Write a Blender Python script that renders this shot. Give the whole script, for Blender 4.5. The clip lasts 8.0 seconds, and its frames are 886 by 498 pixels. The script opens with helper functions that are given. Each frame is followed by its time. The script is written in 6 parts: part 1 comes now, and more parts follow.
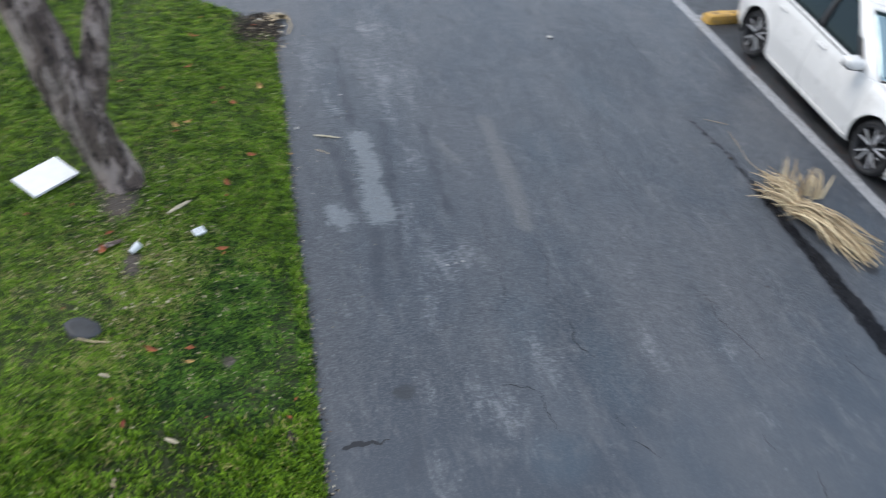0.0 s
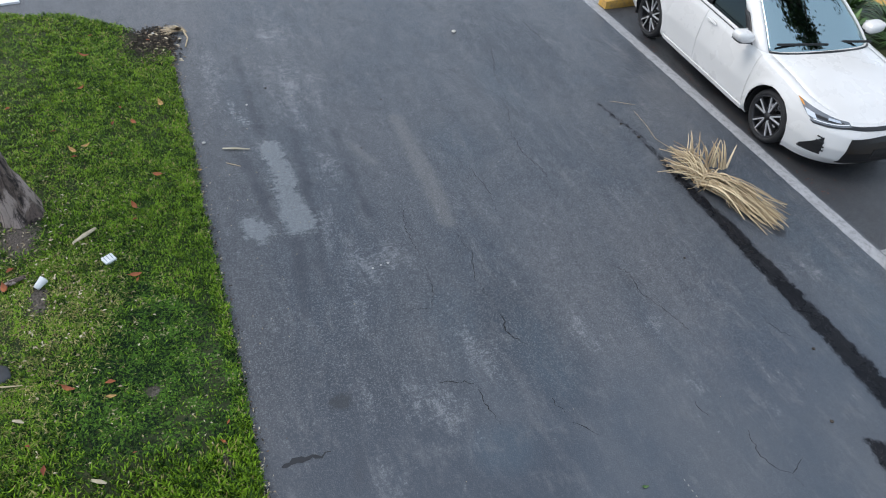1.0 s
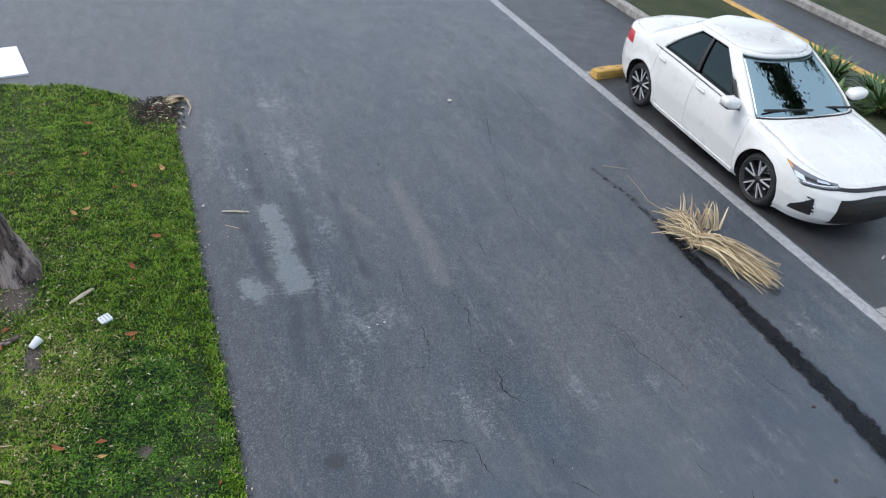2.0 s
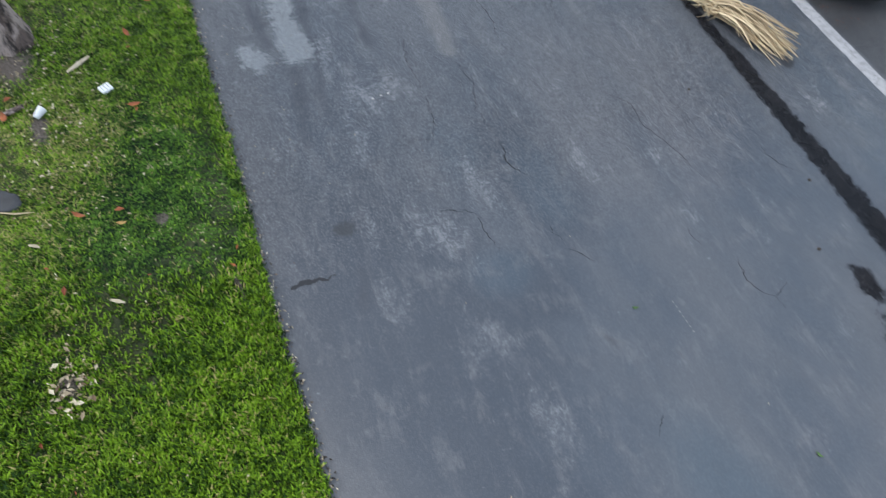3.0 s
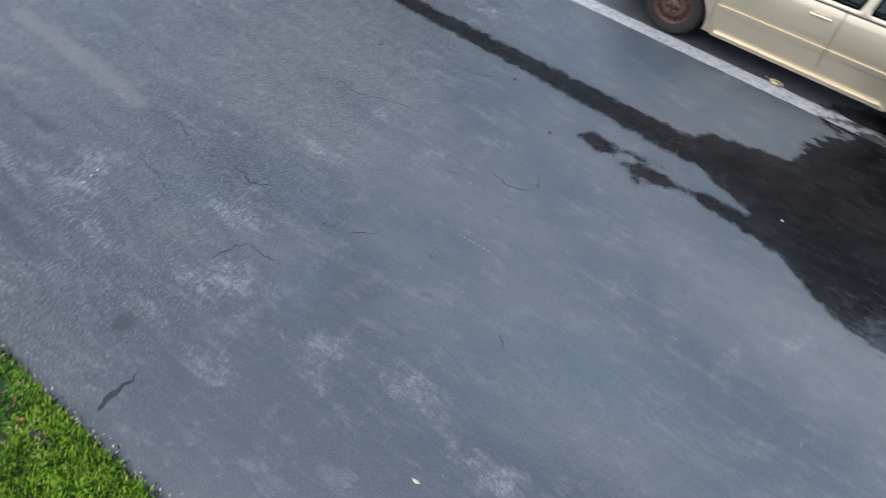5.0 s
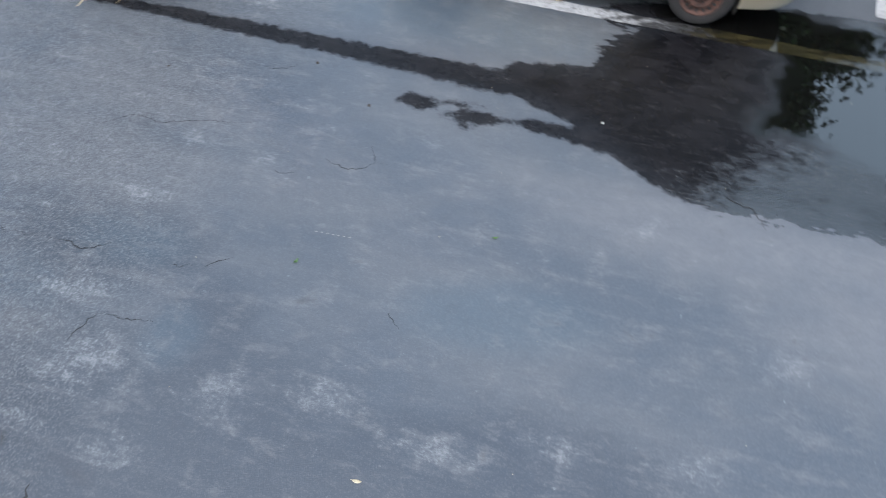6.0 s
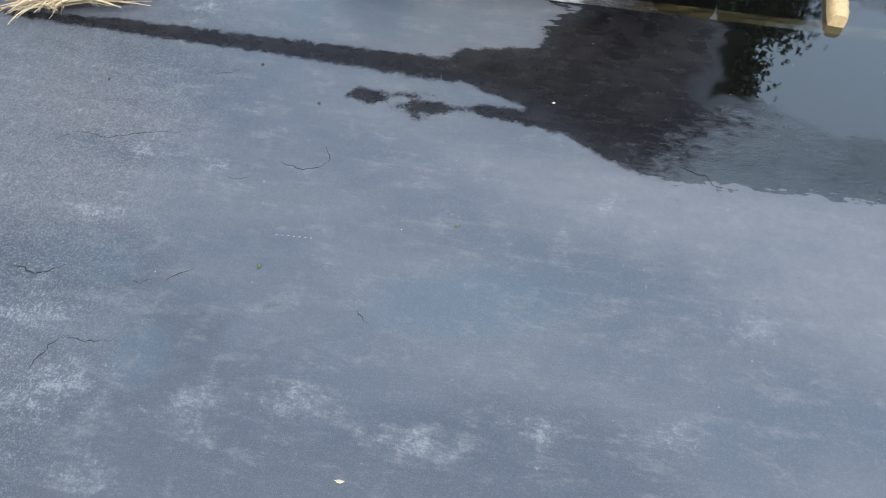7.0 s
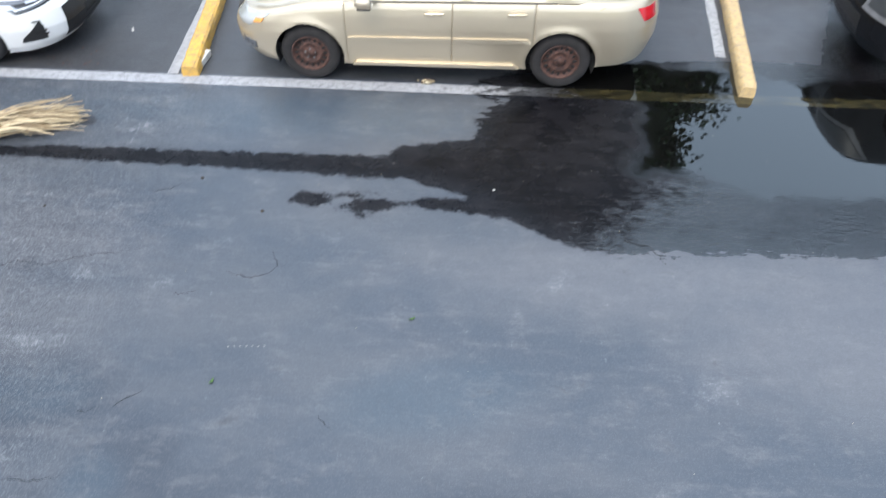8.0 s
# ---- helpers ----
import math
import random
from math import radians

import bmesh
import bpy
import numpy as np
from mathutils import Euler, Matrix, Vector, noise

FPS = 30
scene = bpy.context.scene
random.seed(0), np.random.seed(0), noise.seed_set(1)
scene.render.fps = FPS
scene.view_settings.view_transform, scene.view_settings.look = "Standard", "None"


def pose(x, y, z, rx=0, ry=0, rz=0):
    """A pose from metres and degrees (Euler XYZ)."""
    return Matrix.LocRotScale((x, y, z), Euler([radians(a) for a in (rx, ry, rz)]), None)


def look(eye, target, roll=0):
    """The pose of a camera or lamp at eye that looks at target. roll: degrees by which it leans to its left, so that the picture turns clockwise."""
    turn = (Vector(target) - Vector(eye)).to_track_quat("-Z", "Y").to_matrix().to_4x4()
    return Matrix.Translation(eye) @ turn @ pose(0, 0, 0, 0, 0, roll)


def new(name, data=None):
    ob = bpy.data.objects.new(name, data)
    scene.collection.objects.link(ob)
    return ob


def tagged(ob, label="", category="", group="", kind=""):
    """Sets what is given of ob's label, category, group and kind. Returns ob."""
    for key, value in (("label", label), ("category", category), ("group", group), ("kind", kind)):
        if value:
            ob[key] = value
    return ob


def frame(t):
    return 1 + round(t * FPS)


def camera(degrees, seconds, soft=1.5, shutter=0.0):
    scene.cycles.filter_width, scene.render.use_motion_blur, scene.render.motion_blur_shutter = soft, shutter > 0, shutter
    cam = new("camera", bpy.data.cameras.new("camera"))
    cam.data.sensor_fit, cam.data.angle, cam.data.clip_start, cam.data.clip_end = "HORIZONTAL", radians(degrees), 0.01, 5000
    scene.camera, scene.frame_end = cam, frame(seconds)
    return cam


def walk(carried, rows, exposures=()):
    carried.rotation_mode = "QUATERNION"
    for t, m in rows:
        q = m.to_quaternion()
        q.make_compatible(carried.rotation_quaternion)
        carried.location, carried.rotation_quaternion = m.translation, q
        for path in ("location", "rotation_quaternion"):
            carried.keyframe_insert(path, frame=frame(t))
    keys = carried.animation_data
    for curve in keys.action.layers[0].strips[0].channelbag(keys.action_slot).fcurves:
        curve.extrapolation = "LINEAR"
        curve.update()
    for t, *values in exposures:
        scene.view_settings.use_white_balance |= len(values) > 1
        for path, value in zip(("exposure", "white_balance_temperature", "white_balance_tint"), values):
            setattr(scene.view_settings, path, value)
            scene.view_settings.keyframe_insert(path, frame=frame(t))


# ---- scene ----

cam = camera(62.7, 8.0, soft=1.1, shutter=0.5)
PATH = [
    (0, (1.785, -6.442, 4.580), (0.391, -5.991, 3.219), 7.8),
    (0.2, (1.751, -6.448, 4.574), (0.389, -5.886, 3.222), 8.0),
    (0.5, (1.769, -6.410, 4.560), (0.425, -5.791, 3.215), 7.4),
    (1, (1.758, -6.399, 4.552), (0.422, -5.758, 3.209), 7.4),
    (1.2, (1.770, -6.391, 4.548), (0.433, -5.752, 3.206), 7.1),
    (2.1, (1.878, -6.418, 4.475), (0.417, -5.740, 3.290), 6.7),
    (2.3, (1.900, -6.428, 4.454), (0.501, -5.778, 3.182), 6.8),
    (2.5, (1.907, -6.443, 4.468), (0.626, -5.818, 3.065), 7.6),
    (2.7, (1.887, -6.387, 4.506), (0.735, -5.812, 2.976), 7.9),
    (3, (1.862, -6.441, 4.531), (0.838, -5.889, 2.904), 9.5),
    (3.5, (1.861, -6.448, 4.518), (0.949, -5.704, 2.901), 8.0),
    (4, (1.866, -6.465, 4.502), (1.069, -5.572, 2.900), 6.4),
    (4.2, (1.853, -6.485, 4.492), (1.073, -5.573, 2.892), 6.6),
    (5.3, (1.807, -6.456, 4.567), (1.245, -5.394, 2.968), 4.4),
    (5.5, (1.790, -6.450, 4.577), (1.309, -5.353, 2.975), 3.7),
    (5.7, (1.805, -6.429, 4.562), (1.397, -5.312, 2.955), 2.8),
    (6, (1.761, -6.452, 4.568), (1.478, -5.322, 2.942), 2.2),
    (6.5, (1.758, -6.456, 4.550), (1.537, -5.329, 2.912), 1.7),
    (7, (1.767, -6.454, 4.553), (1.584, -5.319, 2.917), 1.2),
    (7.5, (1.722, -6.456, 4.557), (1.593, -5.238, 2.976), 1.1),
    (7.6, (1.727, -6.477, 4.543), (1.605, -5.226, 2.987), 0.9),
    (8, (1.742, -6.477, 4.525), (1.672, -5.122, 3.055), 0.4),
]
walk(cam, [(t, look(eye, target, roll)) for t, eye, target, roll in PATH],
     exposures=[(0.0, 0.47), (0.7, 0.39), (1.1, 0.38), (2.4, 0.54), (3.2, 0.66), (3.6, 0.66), (4.2, 0.6), (5.5, 1.04), (6.5, 1.2), (8.0, 1.24)])

# ---- light ----
SUN_UP, SUN_ROUND = radians(55), radians(205)
world = bpy.data.worlds.new("world")
scene.world = world
world.use_nodes = True
wn, wl = world.node_tree.nodes, world.node_tree.links
sky = wn.new("ShaderNodeTexSky")
sky.sky_type, sky.sun_disc = "NISHITA", False
sky.sun_elevation, sky.sun_rotation = SUN_UP, SUN_ROUND
sky.dust_density = 3.0
haze = wn.new("ShaderNodeMix")
haze.data_type = "RGBA"
haze.inputs[0].default_value = 0.6
haze.inputs[7].default_value = (5.9, 6.85, 8.15, 1)
wl.new(sky.outputs[0], haze.inputs[6])
wl.new(haze.outputs[2], wn["Background"].inputs[0])
wn["Background"].inputs[1].default_value = 0.15

sun_data = bpy.data.lights.new("sun", "SUN")
sun_data.energy, sun_data.angle, sun_data.color = 1.2, radians(30), (1.0, 0.96, 0.9)
sun = new("sun", sun_data)
sun.matrix_world = look((math.sin(SUN_ROUND) * 30, math.cos(SUN_ROUND) * 30, math.tan(SUN_UP) * 30), (0, 0, 0))


# ---- materials ----
class Nodes:
    """A short way to write node trees."""

    def __init__(self, name):
        self.mat = bpy.data.materials.new(name)
        self.mat.use_nodes = True
        self.t = self.mat.node_tree
        self.bsdf = self.t.nodes["Principled BSDF"]
        self.out = self.t.nodes["Material Output"]

    def put(self, socket, value):
        if isinstance(value, bpy.types.NodeSocket):
            self.t.links.new(value, socket)
        elif isinstance(value, (tuple, list)) and len(value) == 3 and socket.type == "RGBA":
            socket.default_value = (*value, 1)
        else:
            socket.default_value = value

    def node(self, kind, **inputs):
        n = self.t.nodes.new(kind)
        for key, value in inputs.items():
            self.put(n.inputs[key.replace("_", " ")], value)
        return n

    def coords(self, kind="Object"):
        return self.node("ShaderNodeTexCoord").outputs[kind]

    def stretch(self, vec, x, y, z, turn=0.0):
        n = self.node("ShaderNodeMapping", Vector=vec)
        n.inputs["Scale"].default_value = (x, y, z)
        n.inputs["Rotation"].default_value = (0, 0, turn)
        return n.outputs[0]

    def noise(self, vec, scale, detail=4.0, rough=0.55, warp=0.0):
        return self.node("ShaderNodeTexNoise", Vector=vec, Scale=scale, Detail=detail, Roughness=rough, Distortion=warp).outputs["Fac"]

    def cells(self, vec, scale, out="Distance"):
        return self.node("ShaderNodeTexVoronoi", Vector=vec, Scale=scale).outputs[out]

    def ramp(self, value, lo, hi, a=0.0, b=1.0, smooth=True):
        n = self.node("ShaderNodeMapRange")
        n.interpolation_type = "SMOOTHSTEP" if smooth else "LINEAR"
        for i, v in enumerate((value, lo, hi, a, b)):
            self.put(n.inputs[i], v)
        return n.outputs[0]

    def math(self, op, a, b=0.0):
        n = self.t.nodes.new("ShaderNodeMath")
        n.operation = op
        self.put(n.inputs[0], a)
        self.put(n.inputs[1], b)
        return n.outputs[0]

    def mix(self, fac, a, b, blend="MIX"):
        n = self.t.nodes.new("ShaderNodeMix")
        n.data_type, n.blend_type = "RGBA", blend
        self.put(n.inputs[0], fac)
        self.put(n.inputs[6], a)
        self.put(n.inputs[7], b)
        return n.outputs[2]

    def attr(self, name):
        n = self.t.nodes.new("ShaderNodeAttribute")
        n.attribute_name = name
        return n.outputs["Fac"]

    def bump(self, height, strength, distance=0.01, under=None):
        n = self.node("ShaderNodeBump", Height=height, Strength=strength, Distance=distance)
        if under is not None:
            self.put(n.inputs["Normal"], under)
        return n.outputs[0]

    def done(self, **inputs):
        for key, value in inputs.items():
            self.put(self.bsdf.inputs[key.replace("_", " ")], value)
        return self.mat


def plain(name, colour, rough=0.5, metal=0.0, spot=0.12, scale=9.0, bump=0.1, coat=0.0, grain=60.0):
    """A surface with soft stains and a fine grain of its own."""
    n = Nodes(name)
    v = n.coords()
    big, fine = n.noise(v, scale, 5), n.noise(v, grain, 3)
    dark = tuple(c * (1 - 2 * spot) for c in colour)
    light = tuple(min(1, c * (1 + spot)) for c in colour)
    col = n.mix(n.ramp(big, 0.3, 0.7), dark, light)
    col = n.mix(n.math("MULTIPLY", fine, 0.25), col, tuple(c * 0.7 for c in colour))
    return n.done(Base_Color=col, Roughness=n.ramp(big, 0.2, 0.8, max(0.02, rough - 0.08), min(1, rough + 0.1)), Metallic=metal,
                  Normal=n.bump(fine, bump, 0.004), Coat_Weight=coat, Coat_Roughness=0.04)


def asphalt_material():
    n = Nodes("worn_asphalt")
    v = n.coords()

    def off(value, gain, mid=0.5):
        return n.math("MULTIPLY", n.math("SUBTRACT", value, mid), gain)

    def total(first, *rest):
        for r in rest:
            first = n.math("ADD", first, r)
        return first

    # patterns: broad clouds, drag streaks along the lane, blotches, single stones
    clouds = n.noise(n.stretch(v, 0.5, 1.1, 1), 1.0, 4, 0.55, 0.3)
    mid = n.noise(v, 3.4, 6, 0.65, 0.4)
    streak = n.noise(n.stretch(v, 1.0, 3.6, 1), 1.9, 6, 0.7, 0.5)
    blotch = n.noise(v, 11.0, 5, 0.7)
    brush = n.noise(n.stretch(v, 14, 34, 1, 0.5), 1.0, 5, 0.7, 0.6)
    comb = n.noise(n.stretch(v, 30, 7, 1, 0.25), 1.0, 5, 0.7, 0.5)
    fine = n.noise(v, 48.0, 3, 0.65)
    grit = n.noise(v, 150.0, 2, 0.7)
    stones = n.cells(v, 135.0)
    fleck = n.node("ShaderNodeSeparateColor", Color=n.cells(v, 135.0, "Color")).outputs[0]
    sealed = n.attr("sealed")
    grain = n.ramp(sealed, 0, 1, 1.0, 0.16)

    # binder
    col = n.mix(n.ramp(clouds, 0.36, 0.64), (0.037, 0.051, 0.07), (0.07, 0.078, 0.09))
    col = n.mix(n.math("MULTIPLY", sealed, 0.28), col, (0.028, 0.035, 0.047))
    col = n.mix(n.math("MULTIPLY", n.attr("verge"), 0.85), col, (0.074, 0.076, 0.082))
    col = n.mix(n.ramp(total(n.attr("deep"), off(mid, 0.7), off(clouds, 0.5)), 0.1, 0.8, 0, 0.8), col, (0.0105, 0.02, 0.035))
    col = n.mix(n.ramp(total(n.attr("blue"), off(mid, 0.6)), 0.15, 0.9, 0, 0.55), col, (0.03, 0.055, 0.079))
    col = n.mix(n.ramp(total(n.attr("bleached"), off(mid, 0.6), off(clouds, 0.6)), 0.1, 0.95, 0, 0.74), col, (0.094, 0.097, 0.107))
    col = n.mix(n.math("MULTIPLY", n.ramp(streak, 0.47, 0.7, 0, 0.62), n.ramp(sealed, 0, 1, 1, 0.3)), col, (0.125, 0.125, 0.132))
    col = n.mix(n.math("MULTIPLY", n.ramp(streak, 0.3, 0.46, 0.6, 0), n.ramp(sealed, 0, 1, 1, 0.3)), col, (0.027, 0.033, 0.044))
    col = n.mix(n.math("MULTIPLY", n.ramp(blotch, 0.36, 0.6, 0.4, 0.0), n.ramp(sealed, 0, 1, 1, 0.35)), col, (0.026, 0.032, 0.042))
    col = n.mix(n.ramp(total(mid, off(brush, 0.5), off(streak, 0.6)), 0.5, 0.78, 0, 0.42), col, (0.118, 0.122, 0.13))
    col = n.mix(n.ramp(total(n.attr("tan"), off(mid, 0.7), off(blotch, 0.5)), 0.2, 0.75, 0, 0.8), col, (0.155, 0.149, 0.143))

    # open stone surface
    col = n.mix(n.math("MULTIPLY", grain, n.ramp(fine, 0.5, 0.7, 0, 0.4)), col, (0.15, 0.155, 0.162))
    col = n.mix(n.math("MULTIPLY", grain, n.ramp(fine, 0.3, 0.5, 0.5, 0)), col, (0.017, 0.021, 0.028))
    col = n.mix(n.math("MULTIPLY", grain, n.ramp(fleck, 0.62, 1.0, 0, 0.55)), col, (0.25, 0.255, 0.265))
    col = n.mix(n.math("MULTIPLY", grain, n.ramp(fleck, 0.0, 0.35, 0.5, 0)), col, (0.012, 0.015, 0.021))
    col = n.mix(n.math("MULTIPLY", grain, n.ramp(grit, 0.35, 0.6, 0.45, 0.0)), col, (0.012, 0.014, 0.018))

    # scuffed spots: stone heads rubbed pale
    worn = total(n.math("MULTIPLY", n.attr("worn"), 0.5), n.math("MULTIPLY", grain, off(streak, 1.5)), off(mid, 1.4), off(brush, 0.9), n.math("MULTIPLY", grain, off(comb, 1.3)), off(blotch, 1.0))
    col = n.mix(n.ramp(worn, 0.1, 0.8, 0, 0.3), col, (0.14, 0.146, 0.156))
    rubbed = n.ramp(total(worn, n.math("MULTIPLY", grain, off(comb, 0.9)), n.math("MULTIPLY", n.ramp(sealed, 0, 1, 1, 0.35), off(fleck, 0.6)), off(fine, 1.1)), 0.42, 1.0)
    col = n.mix(n.math("MULTIPLY", rubbed, n.ramp(sealed, 0, 1, 0.55, 0.3)), col, (0.28, 0.286, 0.296))
    col = n.mix(n.ramp(total(n.attr("soot"), off(mid, 0.9), off(blotch, 0.6)), 0.25, 0.8, 0, 0.72), col, (0.02, 0.024, 0.034))
    dry = total(n.attr("pale"), off(brush, 0.9), off(comb, 1.6), off(n.noise(n.stretch(v, 3, 9, 1), 1.0, 4, 0.6), 0.9), off(blotch, 1.2))
    col = n.mix(n.math("MULTIPLY", n.ramp(dry, 0.36, 0.74), n.ramp(total(fleck, off(fine, 1.2)), 0.1, 0.9, 0.45, 0.8)), col, (0.235, 0.25, 0.255))

    # older, darker stall asphalt, deepened by painted shade under the parked cars
    col = n.mix(n.ramp(total(n.attr("lane"), off(mid, 0.4)), 0.3, 0.7, 0, 0.72), col, (0.023, 0.022, 0.023))
    smear = n.ramp(total(n.attr("stain"), off(mid, 2.6)), 0.3, 0.8)
    col = n.mix(n.math("MULTIPLY", smear, 0.8), col, (0.01, 0.0115, 0.015))

    # water: soaked ground, a film on it, and the standing pool
    wet_d, pool_d = n.attr("wet"), n.attr("pool")
    frayed = n.noise(n.stretch(v, 4.5, 15, 1, 0.12), 1.0, 5, 0.6, 0.5)
    edge = total(off(n.noise(v, 7.0, 5, 0.6), 0.16), n.math("MULTIPLY", n.attr("fray"), off(frayed, 0.45)), off(n.noise(v, 38.0, 4), 0.05))
    wet = n.ramp(total(wet_d, edge), -0.03, 0.022)
    damp = n.ramp(total(wet_d, edge), -0.16, 0.0, 0, 0.2)
    pool = n.ramp(total(pool_d, off(n.noise(v, 3.0, 4), 0.4), edge), -0.16, 0.16)
    ripple = n.math("ADD", n.math("MULTIPLY", n.noise(n.stretch(v, 9, 20, 1, 0.5), 1.0, 3, 0.6), 0.5), n.math("MULTIPLY", n.noise(n.stretch(v, 24, 46, 1, 0.4), 1.0, 3, 0.65), 0.5))
    film = n.math("MULTIPLY", wet, n.ramp(total(n.attr("film"), off(mid, 0.9), off(frayed, 0.8), off(ripple, 1.6)), 0.3, 0.95))
    soaked = n.mix(n.ramp(total(mid, off(frayed, 0.7)), 0.3, 0.75), (0.0022, 0.0021, 0.0027), (0.0075, 0.0068, 0.008))
    soaked = n.mix(n.ramp(total(fleck, off(frayed, 0.8)), 0.92, 1.15, 0, 0.5), soaked, (0.1, 0.095, 0.095))
    col = n.mix(damp, col, (0.03, 0.034, 0.042))
    col = n.mix(wet, col, n.mix(n.ramp(wet_d, 0.0, 0.3, 0.86, 0.97), col, soaked))
    col = n.mix(pool, col, (0.003, 0.003, 0.0028))

    rough = n.ramp(mid, 0.3, 0.75, 0.36, 0.5)
    rough = n.ramp(wet, 0, 1, rough, n.ramp(mid, 0.3, 0.7, 0.2, 0.36), False)
    rough = n.ramp(film, 0, 1, rough, n.ramp(blotch, 0.35, 0.65, 0.06, 0.2), False)
    rough = n.ramp(pool, 0, 1, rough, 0.02, False)
    ior = n.ramp(wet, 0, 1, n.ramp(sealed, 0, 1, 1.56, 1.72), 1.17, False)
    ior = n.ramp(film, 0, 1, ior, 1.72, False)
    ior = n.ramp(pool, 0, 1, ior, 1.85, False)
    relief = total(n.math("MULTIPLY", stones, 0.7), grit)
    depth = n.ramp(wet, 0, 1, n.ramp(sealed, 0, 1, 0.55, 0.28), 0.32, False)
    normal = n.bump(relief, n.ramp(pool, 0, 1, depth, 0.0, False), 0.006)
    normal = n.bump(ripple, n.math("MULTIPLY", film, n.ramp(pool, 0, 1, 1.0, 0.012)), 0.016, normal)
    normal = n.bump(n.noise(v, 3.5, 2), n.math("MULTIPLY", pool, 0.05), 0.01, normal)
    return n.done(Base_Color=col, Roughness=rough, Normal=normal, IOR=ior, Specular_Tint=n.mix(n.math("MAXIMUM", pool, film), (1, 1, 1), (0.82, 0.95, 1)))


def line_material(name, colour, under):
    n = Nodes(name)
    v = n.coords("Object")
    chips = n.noise(v, 16.0, 6, 0.7)
    fine = n.noise(v, 110.0, 3, 0.7)
    worn = n.ramp(n.math("ADD", n.math("MULTIPLY", chips, 0.6), n.math("MULTIPLY", fine, 0.5)), 0.5, 0.68)
    col = n.mix(worn, colour, under)
    col = n.mix(n.ramp(n.noise(v, 2.0, 4), 0.4, 0.8, 0, 0.35), col, under)
    return n.done(Base_Color=col, Roughness=0.6, Normal=n.bump(n.math("ADD", fine, chips), 0.4, 0.004))


def lane_line_material():
    """White paint that is soaked and broken where the puddle begins, and brown under the water."""
    n = Nodes("lane_line_paint")
    v = n.coords()
    x = n.node("ShaderNodeSeparateXYZ", Vector=v).outputs[0]
    chips, fine = n.noise(v, 16.0, 6, 0.7), n.noise(v, 110.0, 3, 0.7)
    worn = n.ramp(n.math("ADD", n.math("MULTIPLY", chips, 0.6), n.math("MULTIPLY", fine, 0.5)), 0.5, 0.68)
    col = n.mix(worn, (0.33, 0.335, 0.345), (0.17, 0.172, 0.18))
    col = n.mix(n.ramp(n.noise(v, 2.0, 4), 0.4, 0.8, 0, 0.35), col, (0.17, 0.172, 0.18))
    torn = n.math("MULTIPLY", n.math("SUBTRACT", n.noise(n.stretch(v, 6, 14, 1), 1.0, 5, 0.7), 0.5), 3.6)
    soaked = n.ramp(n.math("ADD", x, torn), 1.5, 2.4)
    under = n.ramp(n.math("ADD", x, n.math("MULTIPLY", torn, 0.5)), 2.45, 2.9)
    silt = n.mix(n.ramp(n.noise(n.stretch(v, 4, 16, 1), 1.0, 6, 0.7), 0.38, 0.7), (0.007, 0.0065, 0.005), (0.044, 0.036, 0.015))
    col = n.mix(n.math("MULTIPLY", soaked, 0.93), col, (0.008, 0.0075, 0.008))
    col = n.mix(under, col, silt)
    rough = n.ramp(under, 0, 1, n.ramp(soaked, 0, 1, 0.6, 0.35), 0.025, False)
    return n.done(Base_Color=col, Roughness=rough, Normal=n.bump(n.math("ADD", fine, chips), n.ramp(under, 0, 1, 0.4, 0.02), 0.004), IOR=n.ramp(under, 0, 1, 1.45, 1.85), Specular_Tint=n.mix(under, (1, 1, 1), (0.82, 0.95, 1)))


def paint(name, colour, metal=0.0, rough=0.25, flake=0.0, dirt=0.06):
    n = Nodes(name)
    v = n.coords()
    film = n.noise(v, 2.2, 5, 0.6)
    col = n.mix(n.ramp(film, 0.45, 0.8, 0, dirt * 3), colour, tuple(c * 0.75 for c in colour))
    low = n.math("MULTIPLY", n.ramp(n.noise(v, 26.0, 4, 0.7), 0.55, 0.75), dirt)
    col = n.mix(low, col, (0.2, 0.17, 0.13))
    fine = n.noise(v, 900.0, 1)
    col = n.mix(n.math("MULTIPLY", fine, flake), col, tuple(min(1, c * 1.6) for c in colour))
    return n.done(Base_Color=col, Metallic=metal, Roughness=n.ramp(film, 0.3, 0.8, rough, rough + 0.12),
                  Coat_Weight=0.6, Coat_Roughness=0.05)


def glass(name, tint, ior):
    """A thin pane: it lets tinted light through and mirrors the sky by its angle."""
    n = Nodes(name)
    t = n.t
    film = n.noise(n.coords(), 5.0, 4)
    clear = n.node("ShaderNodeBsdfTransparent", Color=tint)
    gloss = n.node("ShaderNodeBsdfGlossy", Color=(0.72, 0.95, 1.0), Roughness=n.ramp(film, 0.3, 0.8, 0.01, 0.05))
    fres = n.node("ShaderNodeFresnel", IOR=ior)
    m = t.nodes.new("ShaderNodeMixShader")
    t.links.new(fres.outputs[0], m.inputs[0])
    t.links.new(clear.outputs[0], m.inputs[1])
    t.links.new(gloss.outputs[0], m.inputs[2])
    t.links.new(m.outputs[0], n.out.inputs[0])
    return n.mat


